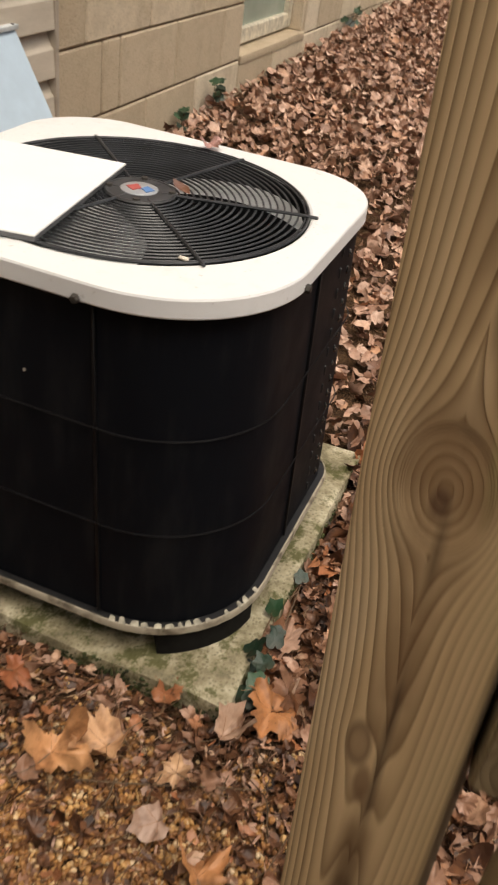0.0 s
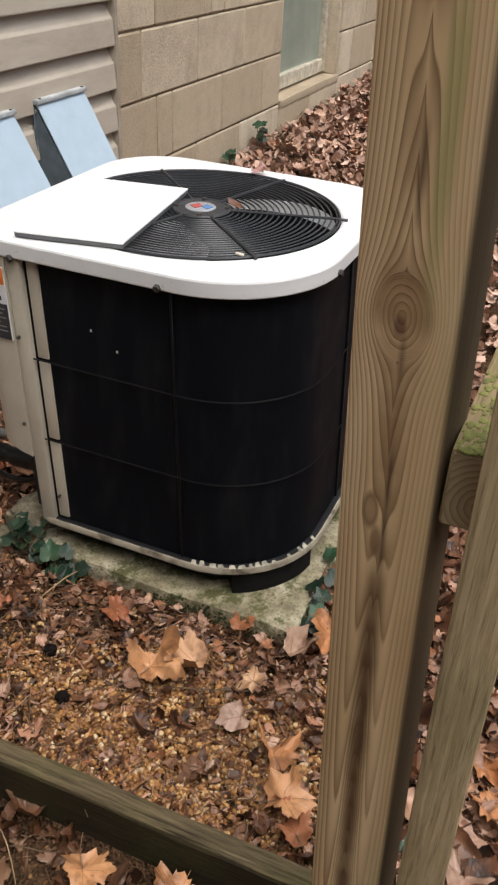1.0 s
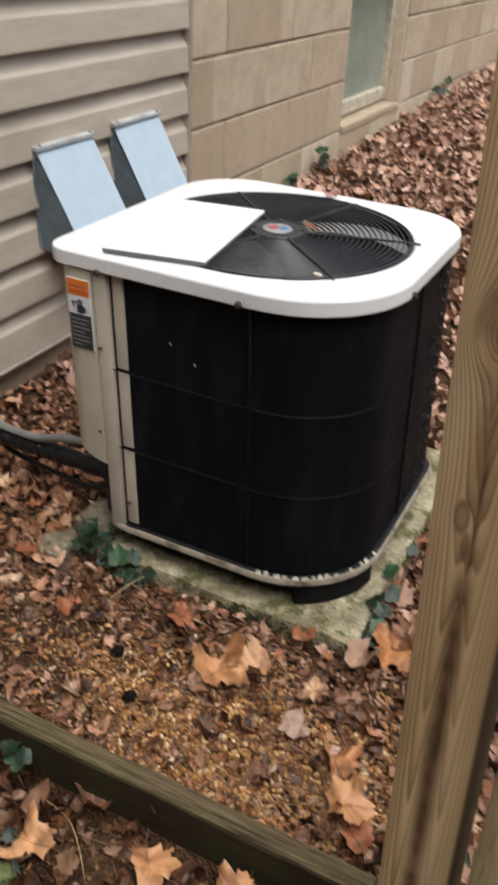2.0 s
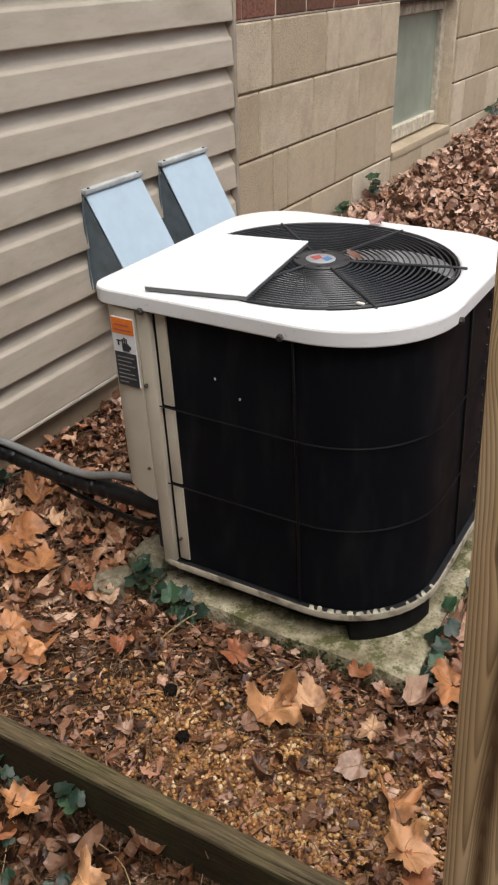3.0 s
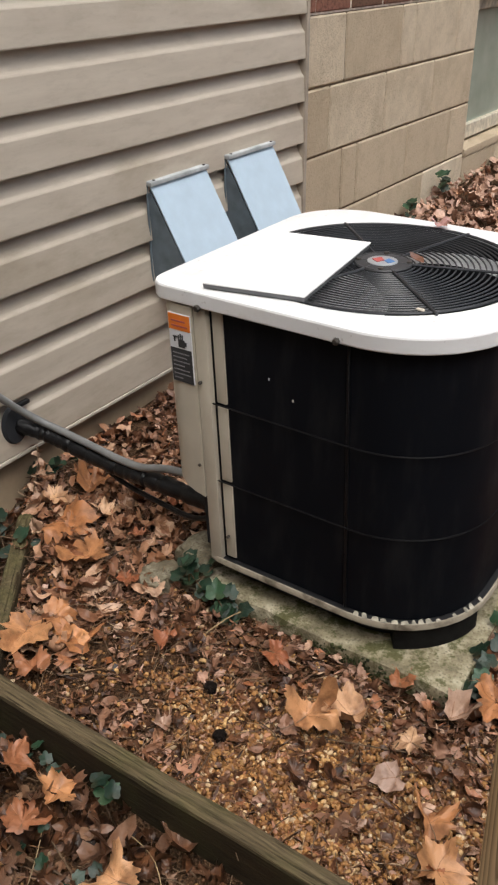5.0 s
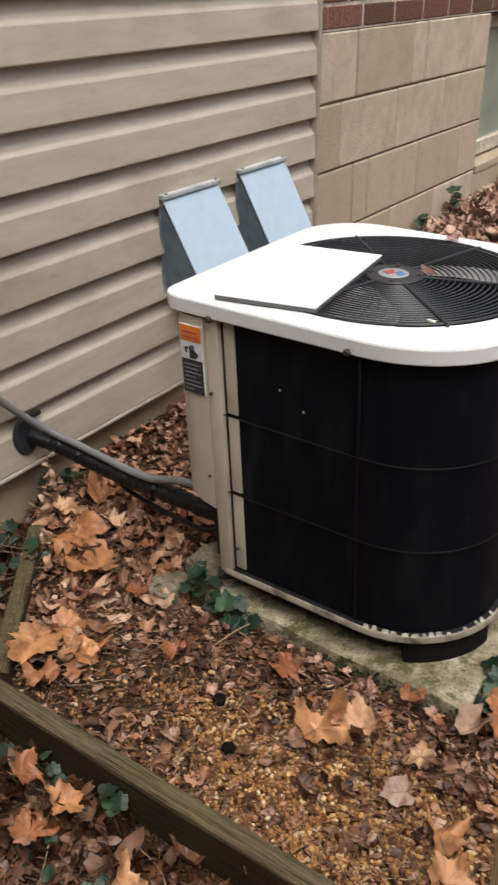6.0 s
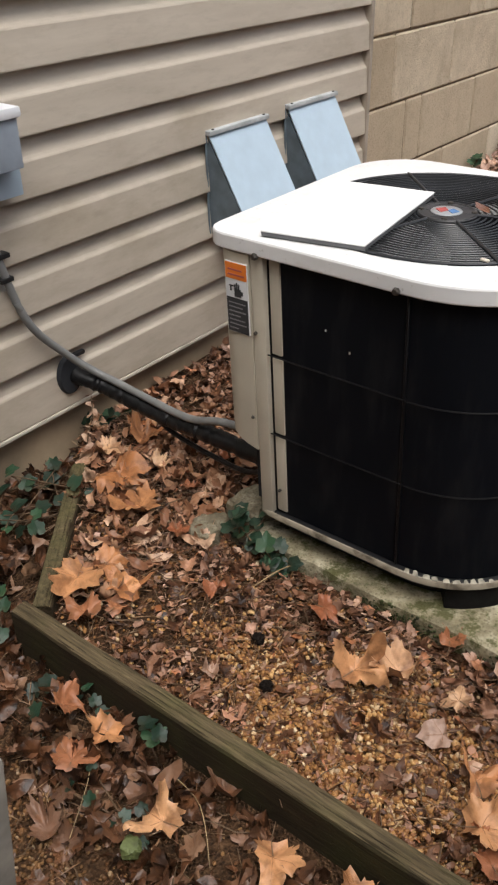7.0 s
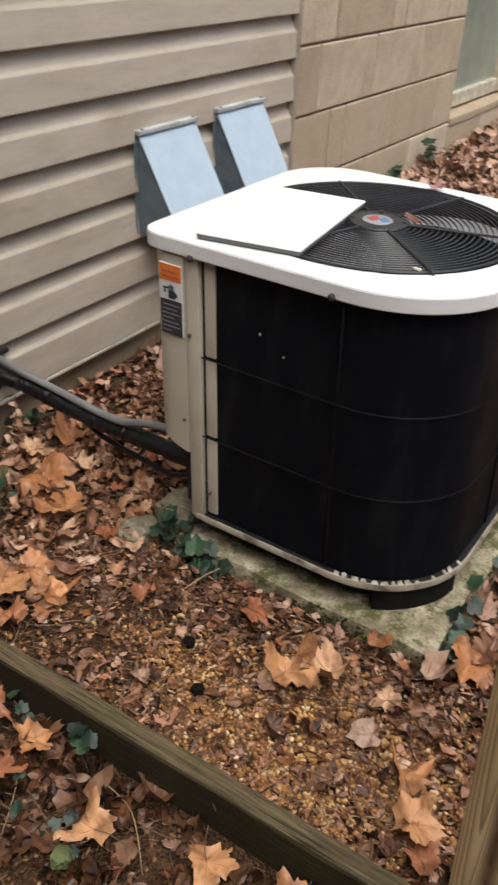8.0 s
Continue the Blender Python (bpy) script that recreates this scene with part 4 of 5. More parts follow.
def edging(p, q, z1, seed, drop, label):
    """A board on edge with its weathered top."""
    e = thing("edging_timber", (p[0], p[1], -0.13), label, "edging timber", "edging round the bed")
    part("board", board(p, q, 0.038, -0.13, z1, seed, drop), M_TIMBER if abs(q[1] - p[1]) < 0.1 else M_TIMBERSIDE, e, "damp board face darkened for shade")
    part("weathered_top", weathered_top(p, q, 0.038, z1, seed, drop), M_TIMBERTOP if abs(q[1] - p[1]) < 0.1 else M_TOPSIDE, e, "weathered mossy top edge in a lit tone")
    return e


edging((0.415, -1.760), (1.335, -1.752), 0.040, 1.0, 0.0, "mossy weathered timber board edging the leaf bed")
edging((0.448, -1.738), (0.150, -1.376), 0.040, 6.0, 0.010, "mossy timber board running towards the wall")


# ---- fence post with rail and picket ----
fence = thing("fence", (1.372, -1.788, -0.08), "weathered treated pine fence end with rail and picket", "fence")
PX, PY = 1.364, -1.788
LEAN = -0.045


def leaning(x0, x1, y0, y1, z0, z1, bevel, lean, parts_=8):
    bm = box(x0, x1, y0, y1, z0, z1, bevel, 2)
    es = [e for e in bm.edges if abs(e.verts[0].co.z - e.verts[1].co.z) > 0.3]
    bmesh.ops.subdivide_edges(bm, edges=es, cuts=parts_, use_grid_fill=True)
    for v in bm.verts:
        v.co.x += lean * (v.co.z - 0.86) + 0.0012 * noise.noise((v.co.x * 20, v.co.y * 20, v.co.z * 6))
    return bm


def post_mesh():
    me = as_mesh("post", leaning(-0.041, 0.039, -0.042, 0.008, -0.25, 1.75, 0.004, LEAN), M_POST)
    return me


post = new("post", post_mesh())
post.parent = fence
post.location = Vector((PX + 0.003, PY, 0)) - Vector(fence.location)
post.rotation_euler = (0, 0, radians(-10))
tagged(post, "treated pine post with knots")
rail = part("rail", box(PX + 0.044, PX + 0.080, PY - 0.050, PY + 0.60, 0.712, 0.780, 0.004), M_RAIL, fence, "mossy cut pine rail")


def end_grain_material():
    n = Nodes("cut_end_grain")
    x, y, z = n.split(n.coords())
    dx, dz = n.math("SUBTRACT", x, PX + 0.074 - 1.372), n.math("SUBTRACT", z, 0.735 + 0.08)
    r = n.math("SQRT", n.math("ADD", n.math("MULTIPLY", dx, dx), n.math("MULTIPLY", dz, dz)))
    r = n.math("ADD", r, n.math("MULTIPLY", n.noise(40, 3), 0.006))
    w = n.math("POWER", n.math("FRACT", n.math("MULTIPLY", r, 190.0)), 2.0)
    col = n.mix(n.math("MULTIPLY", w, 0.75), (0.36, 0.27, 0.155), (0.15, 0.10, 0.05))
    n.bump(w, 0.4, 0.001)
    return n.done(col, 0.85)


part("rail_end", box(PX + 0.047, PX + 0.077, PY - 0.0515, PY - 0.0495, 0.715, 0.777), end_grain_material(), rail, "sawn end with growth rings")
mossy = bmesh.new()
for k in range(190):
    rr = random.Random(900 + k)
    q = Vector((PX + rr.uniform(0.047, 0.077), PY - 0.05 + 0.13 * rr.random() ** 1.6, 0.780))
    vs = bmesh.ops.create_icosphere(mossy, subdivisions=1, radius=rr.uniform(0.0014, 0.0032))["verts"]
    for v in vs:
        v.co = q + Vector((v.co.x, v.co.y * 1.4, v.co.z * 0.6))
M_MOSS = plain("bright_moss", (0.20, 0.205, 0.055), 0.9, vary=0.3, scale=90, grain=0.6)
tagged(part("moss", mossy, M_MOSS, rail, "bright yellow-green moss"), kind="stuff")
picket = part("picket", leaning(1.431, 1.474, -1.864, -1.828, 0.02, 1.35, 0.004, -0.020), M_PICKET, fence, "square weathered picket")


# ---- leaves, gravel, twigs, ivy ----
def leaf_outline(kind, rnd):
    """The outline of a leaf lying along +y, about 1 across."""
    pts = []
    if kind == "plane":
        tips = [(-116, 0.44), (-57, 0.57), (0, 0.62), (57, 0.57), (116, 0.44)]
        torn = rnd.choice((-1, -1, 0, 1, 3, 4))
        for i, (a, r) in enumerate(tips):
            r *= rnd.uniform(0.78, 1.15) * (0.62 if i == torn else 1.0)
            a += rnd.uniform(-9, 9)
            for da, k in ((-21, 0.74), (-14, 0.88), (-10, 0.80), (-4, 0.92), (0, 1.0), (5, 0.90), (11, 0.80), (15, 0.86), (22, 0.72)):
                pts.append((a + da * rnd.uniform(0.9, 1.15), r * k * rnd.uniform(0.92, 1.07)))
            if i < 4:
                pts.append(((a + tips[i + 1][0]) / 2 + rnd.uniform(-4, 4), rnd.uniform(0.27, 0.42)))
        pts += [(150, 0.36), (171, 0.26), (189, 0.25), (210, 0.37)]
    elif kind == "ivy":
        for a, r in ((-165, 0.36), (-140, 0.46), (-115, 0.50), (-88, 0.42), (-72, 0.48), (-55, 0.53), (-32, 0.43), (-14, 0.54), (0, 0.64), (14, 0.54), (32, 0.43), (55, 0.53), (72, 0.48), (88, 0.42), (115, 0.50), (140, 0.46), (165, 0.36), (180, 0.20)):
            pts.append((a, r * rnd.uniform(0.92, 1.08)))
    elif kind == "oak":
        for k in range(22):
            a = -170 + 340 * k / 21
            pts.append((a, (0.42 + 0.2 * math.cos(radians(a))) * (1.0 if k % 2 else 0.84) * rnd.uniform(0.82, 1.14)))
    elif kind == "oval":
        for k in range(16):
            a = -180 + 22.5 * k
            r = 0.5 * (1 - 0.62 * abs(math.sin(radians(a))) ** 0.8) * (1.12 if k == 8 else 1.0)
            pts.append((a, r * rnd.uniform(0.93, 1.07)))
    else:
        for k in range(8):
            a = -157 + 45 * k
            pts.append((a, 0.5 * math.hypot(0.5 * math.sin(radians(a)), math.cos(radians(a))) * rnd.uniform(0.75, 1.2)))
    return [(r * math.sin(radians(a)), r * math.cos(radians(a))) for a, r in pts]


def leaf_template(kind, seed, curl, rings=(0.55, 1.0)):
    """Vertices and faces of one curled leaf."""
    rnd = random.Random(seed)
    out = leaf_outline(kind, rnd)
    n = len(out)
    fold, bend, ph = rnd.uniform(0.1, 0.5) * curl, rnd.uniform(-0.8, 0.9) * curl, rnd.uniform(0, 9)
    vs, fs = [(0.0, 0.0, 0.0)], []
    for q in rings:
        for x, y in out:
            x, y = x * q, y * q
            r = math.hypot(x, y)
            z = fold * abs(x) * 1.2 + bend * y * y + 0.5 * curl * r * noise.noise((x * 4 + ph, y * 4, seed * 1.3))
            z += 0.55 * curl * max(0.0, r - 0.3) ** 1.3 * math.sin(3 * math.atan2(y, x) + ph)
            vs.append((x, y, z))
    for k in range(n):
        fs.append((0, 1 + (k + 1) % n, 1 + k))
        for j in range(len(rings) - 1):
            a, b = 1 + j * n, 1 + (j + 1) * n
            fs.append((a + k, a + (k + 1) % n, b + (k + 1) % n, b + k))
    return np.array(vs), fs


def scatter(name, templates, places, material, label, category, seed, smooth=True):
    """Many small pieces joined into one mesh: places hold x, y, z, size, tilt in degrees."""
    rng = np.random.default_rng(seed)
    verts, faces, base = [], [], 0
    for x, y, z, size, tilt in places:
        tv, tf = templates[rng.integers(len(templates))]
        a, b, c = rng.uniform(0, 2 * math.pi), radians(rng.normal(0, tilt)), radians(rng.normal(0, tilt))
        m = np.array(Euler((b, c, a)).to_matrix())
        verts.append(tv @ m.T * size + (x, y, z))
        faces.extend([tuple(i + base for i in f) for f in tf])
        base += len(tv)
    me = bpy.data.meshes.new(name)
    me.from_pydata(np.concatenate(verts).tolist(), [], faces)
    me.materials.append(material)
    if smooth:
        me.shade_smooth()
    return tagged(new(name, me), label, category, kind="stuff")


def blocked(x, y):
    """Where something stands on the ground."""
    if x < 0.012:
        return True
    if 0.57 < x < 1.162 and -1.356 < y < -0.61:
        return True
    if 0.40 < x < 1.34 and -1.785 < y < -1.733:
        return True
    d = (x - 0.43) * -0.772 + (y + 1.750) * -0.636
    if abs(d) < 0.024 and -1.75 < y < -1.37:
        return True
    return 1.315 < x < 1.42 and -1.84 < y < -1.74


def bare(x, y):
    """Dark soil patches between the litter, 0 to 1."""
    return (1 - smoothstep(0.7, 0.9, x)) * smoothstep(-0.12, 0.26, noise.noise((x * 5.2, y * 5.2, 8.0)) + 0.3 * noise.noise((x * 14, y * 14, 5.0)))


def gravelly(x, y):
    """How bare the gravel lies, 0 to 1."""
    a = math.hypot((x - 1.05) / 0.29, (y + 1.61) / 0.17)
    b = math.hypot((x - 0.62) / 0.30, (y + 2.06) / 0.14)
    g = max(1.15 - a, 1.2 - b) + 0.45 * noise.noise((x * 6, y * 6, 3.0))
    return min(1.0, max(0.0, g * 1.6))


def sown(n, x0, x1, y0, y1, seed, keep):
    rnd = random.Random(seed)
    out = []
    while n > 0:
        n -= 1
        x, y = rnd.uniform(x0, x1), rnd.uniform(y0, y1)
        if not blocked(x, y):
            q = keep(x, y, rnd)
            if q:
                out.append((x, y, height(x, y) + q[0], q[1], q[2]))
    return out


CRUMB = [leaf_template("chip", k, 0.8, (1.0,)) for k in range(14)]
CRUMB += [(v * np.array((0.35, 1.5, 1.0)), f) for v, f in CRUMB[:9]]
MEDIUM = [leaf_template("oak", 20 + k, 1.3) for k in range(3)] + [leaf_template("oval", 40 + k, 1.3, (0.5, 1.0)) for k in range(8)] + [leaf_template("plane", 60 + k, 1.4) for k in range(7)]
FARLEAF = [leaf_template("oak", 120 + k, 0.9, (1.0,)) for k in range(7)] + [leaf_template("oval", 140 + k, 1.2, (1.0,)) for k in range(7)]
in_bed = lambda x, y: off_bed(x, y) < 0.5
scatter("leaf_litter", CRUMB, sown(27000, 0.01, 1.75, -1.75, -0.62, 11, lambda x, y, r: (r.uniform(0.001, 0.013), 0.008 + 0.020 * r.random() ** 1.5, 26) if in_bed(x, y) and r.random() > 0.28 * gravelly(x, y) + 0.6 * bare(x, y) else None),
        M_LITTER, "small broken brown leaf pieces covering the bed", "leaf litter", 1)
scatter("dry_leaves", MEDIUM, sown(3600, 0.01, 1.75, -1.74, -0.62, 12, lambda x, y, r: (r.uniform(0.006, 0.020), r.uniform(0.018, 0.046), 38) if in_bed(x, y) and r.random() > 0.45 * gravelly(x, y) + 0.22 + 0.4 * bare(x, y) + 0.35 * smoothstep(0.95, 0.70, x) * smoothstep(-1.30, -1.42, y) else None),
        M_LITTER, "curled brown dry leaves lying in the bed", "dry leaves", 2)
scatter("dry_leaves", MEDIUM, sown(420, 0.02, 0.55, -1.68, -0.95, 33, lambda x, y, r: (r.uniform(0.012, 0.026), r.uniform(0.030, 0.062), 30) if in_bed(x, y) and r.random() < 0.25 + 0.75 * smoothstep(-1.50, -1.35, y) + 0.4 * smoothstep(0.6, 0.5, x) else None),
        M_TAN, "tan and orange dry leaves gathered by the wall", "dry leaves", 34)
scatter("dry_leaves", MEDIUM, sown(4200, 0.01, 2.2, -2.5, -1.2, 13, lambda x, y, r: (r.uniform(0.003, 0.034), r.uniform(0.026, 0.070), 44) if not in_bed(x, y) and r.random() > 0.9 * gravelly(x, y) else None),
        M_DAMPSHADE, "damp brown leaves heaped outside the edging timber, darkened for shade", "dry leaves", 3)
scatter("leaf_litter", CRUMB, sown(3600, 0.01, 2.0, -2.4, -1.2, 14, lambda x, y, r: (r.uniform(0.0, 0.012), r.uniform(0.010, 0.030), 26) if not in_bed(x, y) and r.random() > 0.6 * gravelly(x, y) + 0.6 * smoothstep(-1.87, -1.80, y) else None),
        M_DAMPSHADE, "small damp leaf pieces outside the edging timber, darkened for shade", "leaf litter", 4)
scatter("dry_leaves", FARLEAF, sown(25000, 0.012, 3.2, -0.75, 4.2, 15, lambda x, y, r: (r.uniform(0.004, 0.045), r.uniform(0.022, 0.056), 36)),
        M_DRIFT, "deep drift of brown fallen leaves along the wall", "dry leaves", 5)
scatter("dry_leaves", FARLEAF, sown(7000, 0.012, 6.0, 4.0, 9.0, 16, lambda x, y, r: (r.uniform(0.004, 0.05), r.uniform(0.06, 0.11), 30)),
        M_DRIFT, "brown fallen leaves farther along the wall", "dry leaves", 6)
scatter("dry_leaves", FARLEAF, sown(9000, 0.02, 6.4, -4.1, 4.5, 27, lambda x, y, r: (r.uniform(0.002, 0.02), r.uniform(0.05, 0.09), 25) if x > 2.2 or y < -2.2 else None),
        M_DRIFT, "scattered brown leaves over the yard", "dry leaves", 17)
scatter("dry_leaves", MEDIUM, sown(2600, 1.1, 2.6, -1.9, -0.5, 17, lambda x, y, r: (r.uniform(0.003, 0.03), r.uniform(0.035, 0.08), 24) if x > 1.34 or y > -1.3 else None),
        M_LITTER, "brown dry leaves beside the pad and fence", "dry leaves", 7)

NEEDLE = [(v * np.array((0.045, 1.6, 0.5)), f) for v, f in CRUMB[:8]]
scatter("pine_needles", NEEDLE, sown(2900, 0.02, 1.6, -1.73, -1.15, 18, lambda x, y, r: (r.uniform(0.008, 0.018), r.uniform(0.018, 0.042), 14) if in_bed(x, y) else None),
        M_NEEDLE, "thin straw-brown needles and stem bits over the bed", "needles", 10)
scatter("pine_needles", NEEDLE, sown(700, 0.02, 1.6, -2.3, -1.79, 19, lambda x, y, r: (r.uniform(0.006, 0.03), r.uniform(0.02, 0.05), 18) if not in_bed(x, y) else None),
        M_NEEDLE, "thin straw-brown needles strewn outside the edging", "needles", 11)
pb = bmesh.new()
bmesh.ops.create_icosphere(pb, subdivisions=1, radius=0.5)
PEBBLE = []
for k in range(8):
    PEBBLE.append((np.array([v.co * (1 + 0.35 * noise.noise(v.co * 2 + Vector((k * 3.1, 0, 0)))) * Vector((1, 0.8, 0.65)) for v in pb.verts]), [tuple(v.index for v in f.verts) for f in pb.faces]))
pb.free()
scatter("gravel", PEBBLE, sown(30000, 0.30, 1.5, -1.74, -1.33, 21, lambda x, y, r: (r.uniform(0.001, 0.010), 0.0055 + 0.0085 * r.random() ** 1.6, 40) if in_bed(x, y) and r.random() < 0.06 + gravelly(x, y) else None),
        M_GRAVEL, "ochre pea gravel showing between the leaves", "gravel", 8)
scatter("gravel", PEBBLE, sown(16000, 0.25, 1.3, -2.35, -1.79, 22, lambda x, y, r: (r.uniform(-0.001, 0.006), r.uniform(0.005, 0.011), 40) if not in_bed(x, y) and r.random() < 0.05 + gravelly(x, y) else None),
        M_SHADEGRAVEL, "damp ochre gravel outside the edging timber, darkened for shade", "gravel", 9)


def twig_mesh(rnd, length):
    pts, p, a = [], Vector((0, 0, 0)), rnd.uniform(0, 6.3)
    for k in range(6):
        pts.append(p.copy())
        a += rnd.uniform(-0.35, 0.35)
        p += Vector((math.cos(a), math.sin(a), rnd.uniform(-0.08, 0.08))) * length / 5
    return pts


def twigs(n, x0, x1, y0, y1, seed, name, label):
    rnd = random.Random(seed)
    bm = bmesh.new()
    while n:
        x, y = rnd.uniform(x0, x1), rnd.uniform(y0, y1)
        if blocked(x, y):
            continue
        n -= 1
        pts = [q + Vector((x, y, height(x, y) + rnd.uniform(0.01, 0.02))) for q in twig_mesh(rnd, rnd.uniform(0.03, 0.12))]
        tube(pts, rnd.uniform(0.0006, 0.0014), 4, bm)
    ob = part(name, bm, M_TWIG)
    return tagged(ob, label, "twigs", kind="stuff")


twigs(240, 0.05, 1.5, -1.73, -1.1, 3, "twigs", "thin dry twigs scattered over the bed")
twigs(110, 0.2, 1.6, -2.3, -1.8, 4, "twigs", "thin dry twigs outside the edging")

# single large leaves: x, y, width, tint (0 orange, 1 pale, 2 rust), turn
BIG = [(0.187, -1.205, 0.125, 0, 20), (0.150, -1.285, 0.090, 0, 130), (0.245, -1.345, 0.130, 0, 250), (0.376, -1.410, 0.130, 0, 80), (0.291, -1.272, 0.060, 0, 300),
       (0.435, -1.640, 0.115, 0, 200), (0.537, -1.600, 0.095, 0, 40), (0.452, -1.578, 0.085, 0, 310), (0.514, -1.691, 0.068, 2, 100), (0.544, -1.651, 0.056, 2, 10),
       (0.278, -1.112, 0.080, 2, 60), (0.381, -1.111, 0.070, 2, 180), (0.966, -1.515, 0.096, 0, 330), (1.026, -1.470, 0.104, 0, 150), (1.131, -1.466, 0.050, 0, 75),
       (1.216, -1.584, 0.072, 0, 30), (1.255, -1.648, 0.088, 0, 290), (0.695, -1.822, 0.074, 0, 190), (0.692, -1.895, 0.074, 2, 15), (0.876, -1.885, 0.084, 0, 95),
       (1.036, -1.832, 0.088, 0, 210), (1.139, -1.539, 0.056, 1, 140), (1.124, -1.649, 0.046, 1, 270), (0.402, -1.291, 0.052, 2, 0), (0.487, -1.421, 0.054, 2, 220),
       (1.290, -1.690, 0.055, 2, 45), (1.212, -1.312, 0.112, 0, 170), (1.165, -1.385, 0.062, 1, 320), (1.173, -1.815, 0.08, 0, 60),
       (1.531, -1.523, 0.075, 0, 110), (1.515, -1.656, 0.095, 1, 20), (1.505, -1.470, 0.06, 0, 235), (0.30, -1.215, 0.055, 1, 75), (0.845, -1.425, 0.06, 2, 260), (1.06, -1.36, 0.055, 2, 15),
       (0.66, -1.50, 0.045, 2, 190), (0.78, -1.66, 0.042, 1, 90), (0.60, -1.83, 0.075, 2, 290)]
rnd = random.Random(77)
for k, (x, y, w, tint, turn) in enumerate(BIG):
    w *= 1.02
    tv, tf = leaf_template("oak" if tint == 1 and k % 2 else "plane", 100 + k, rnd.uniform(1.0, 2.0) * (1.2 if tint else 1.0), (0.3, 0.6, 0.85, 1.0))
    me = bpy.data.meshes.new("fallen_leaf")
    me.from_pydata((tv * w).tolist(), [], tf)
    me.materials.append((M_LEAF, M_PALE, M_RUST)[tint])
    me.shade_smooth()
    leaf = new("fallen_leaf", me)
    leaf.matrix_world = pose(x, y, height(x, y) + rnd.uniform(0.022, 0.030) + 0.014 * off_bed(x, y), rnd.uniform(-16, 16), rnd.uniform(-16, 16), turn)
    tagged(leaf, ("large orange-brown lobed dry leaf on the ground", "large pale tan lobed dry leaf on the ground", "rust-brown curled lobed leaf on the ground")[tint], "leaf", "large fallen leaves")
    st = new("stalk", as_mesh("stalk", tube(smooth_path([(0, -0.02 * w, 0.001), (0.05 * w, -0.3 * w, 0.003), (0.02 * w, -0.62 * w, 0.006)], 4), 0.0008, 5), M_TWIG))
    st.parent = leaf
    for a in (-62, 0, 62):
        r = 0.5 * w
        pts = []
        for i in range(1, 6):
            q = min(range(len(tv)), key=lambda j: (tv[j][0] * w - r * i / 5 * math.sin(radians(a))) ** 2 + (tv[j][1] * w - r * i / 5 * math.cos(radians(a))) ** 2)
            pts.append((r * i / 5 * math.sin(radians(a)), r * i / 5 * math.cos(radians(a)), tv[q][2] * w + 0.0006))
        ve = new("vein", as_mesh("vein", tube([(0, 0, 0.0004)] + pts, 0.00035, 4), M_VEIN))
        ve.parent = leaf
for x, y, z, w, m, l in ((0.822, -0.790, TOP + 0.009, 0.046, M_PINK, "small pinkish curled leaf caught on the fan guard"), (0.864, -1.000, TOP + 0.007, 0.040, M_BROWN, "small brown leaf resting beside the fan hub")):
    tv, tf = leaf_template("oval" if m is M_BROWN else "oak", 300, 0.25 if m is M_BROWN else 1.5)
    me = bpy.data.meshes.new("curled_leaf")
    me.from_pydata((tv * w).tolist(), [], tf)
    me.materials.append(m)
    tagged(new("curled_leaf", me), l, "leaf").matrix_world = pose(x, y, z, 8, -10, 60)


def ivy(name, base, places, label, size=0.036, seed=0):
    """A creeping stem with its leaves, each on a stalk."""
    rnd = random.Random(seed)
    root = thing(name, base, label, "ivy")
    stem = part("stem", tube(smooth_path([(x, y, z - 0.012) for x, y, z in [base] + places], 4), 0.0014, 5), M_TWIG, root)
    for k, (x, y, z) in enumerate(places):
        tv, tf = leaf_template("ivy", seed * 20 + k, 0.35, (0.5, 1.0))
        me = bpy.data.meshes.new("ivy_leaf")
        me.from_pydata((tv * size * rnd.uniform(0.8, 1.25)).tolist(), [], tf)
        me.materials.append(M_IVY)
        me.shade_smooth()
        lf = new("ivy_leaf", me)
        lf.parent = root
        lf.matrix_basis = Matrix.Translation(-root.location) @ pose(x, y, z, rnd.uniform(5, 45), rnd.uniform(-28, 28), rnd.uniform(-60, 80))
    return root


def patch(cx, cy, rx, ry, z0, z1, n, seed):
    r = random.Random(seed)
    return [(cx + r.uniform(-rx, rx), cy + r.uniform(-ry, ry), r.uniform(z0, z1)) for _ in range(n)]


ivy("ivy", (0.60, -1.31, 0.03), patch(0.600, -1.335, 0.035, 0.030, 0.025, 0.085, 10, 21) + patch(0.665, -1.372, 0.045, 0.014, 0.015, 0.060, 12, 22) + patch(0.715, -1.376, 0.025, 0.010, 0.010, 0.035, 5, 23), "dark green ivy growing at the pad corner", 0.038, 1)
ivy("ivy", (0.12, -1.48, -0.06), patch(0.15, -1.50, 0.08, 0.10, -0.03, 0.055, 26, 5), "dark green ivy between timber and house wall", 0.034, 2)
ivy("ivy", (0.36, -1.77, -0.04), [(0.385, -1.772, 0.030), (0.345, -1.752, 0.025), (0.40, -1.80, -0.01)], "bright green ivy sprig at the timber corner", 0.034, 3)
ivy("ivy", (0.79, -1.80, -0.06), [(0.760, -1.796, 0.014), (0.790, -1.797, 0.010), (0.777, -1.800, 0.000)], "green three-leaved ivy sprig against the timber", 0.036, 4)
ivy("ivy", (0.03, -1.13, -0.03), patch(0.045, -1.16, 0.03, 0.08, -0.01, 0.06, 8, 6), "green ivy at the foot of the wall", 0.032, 5)
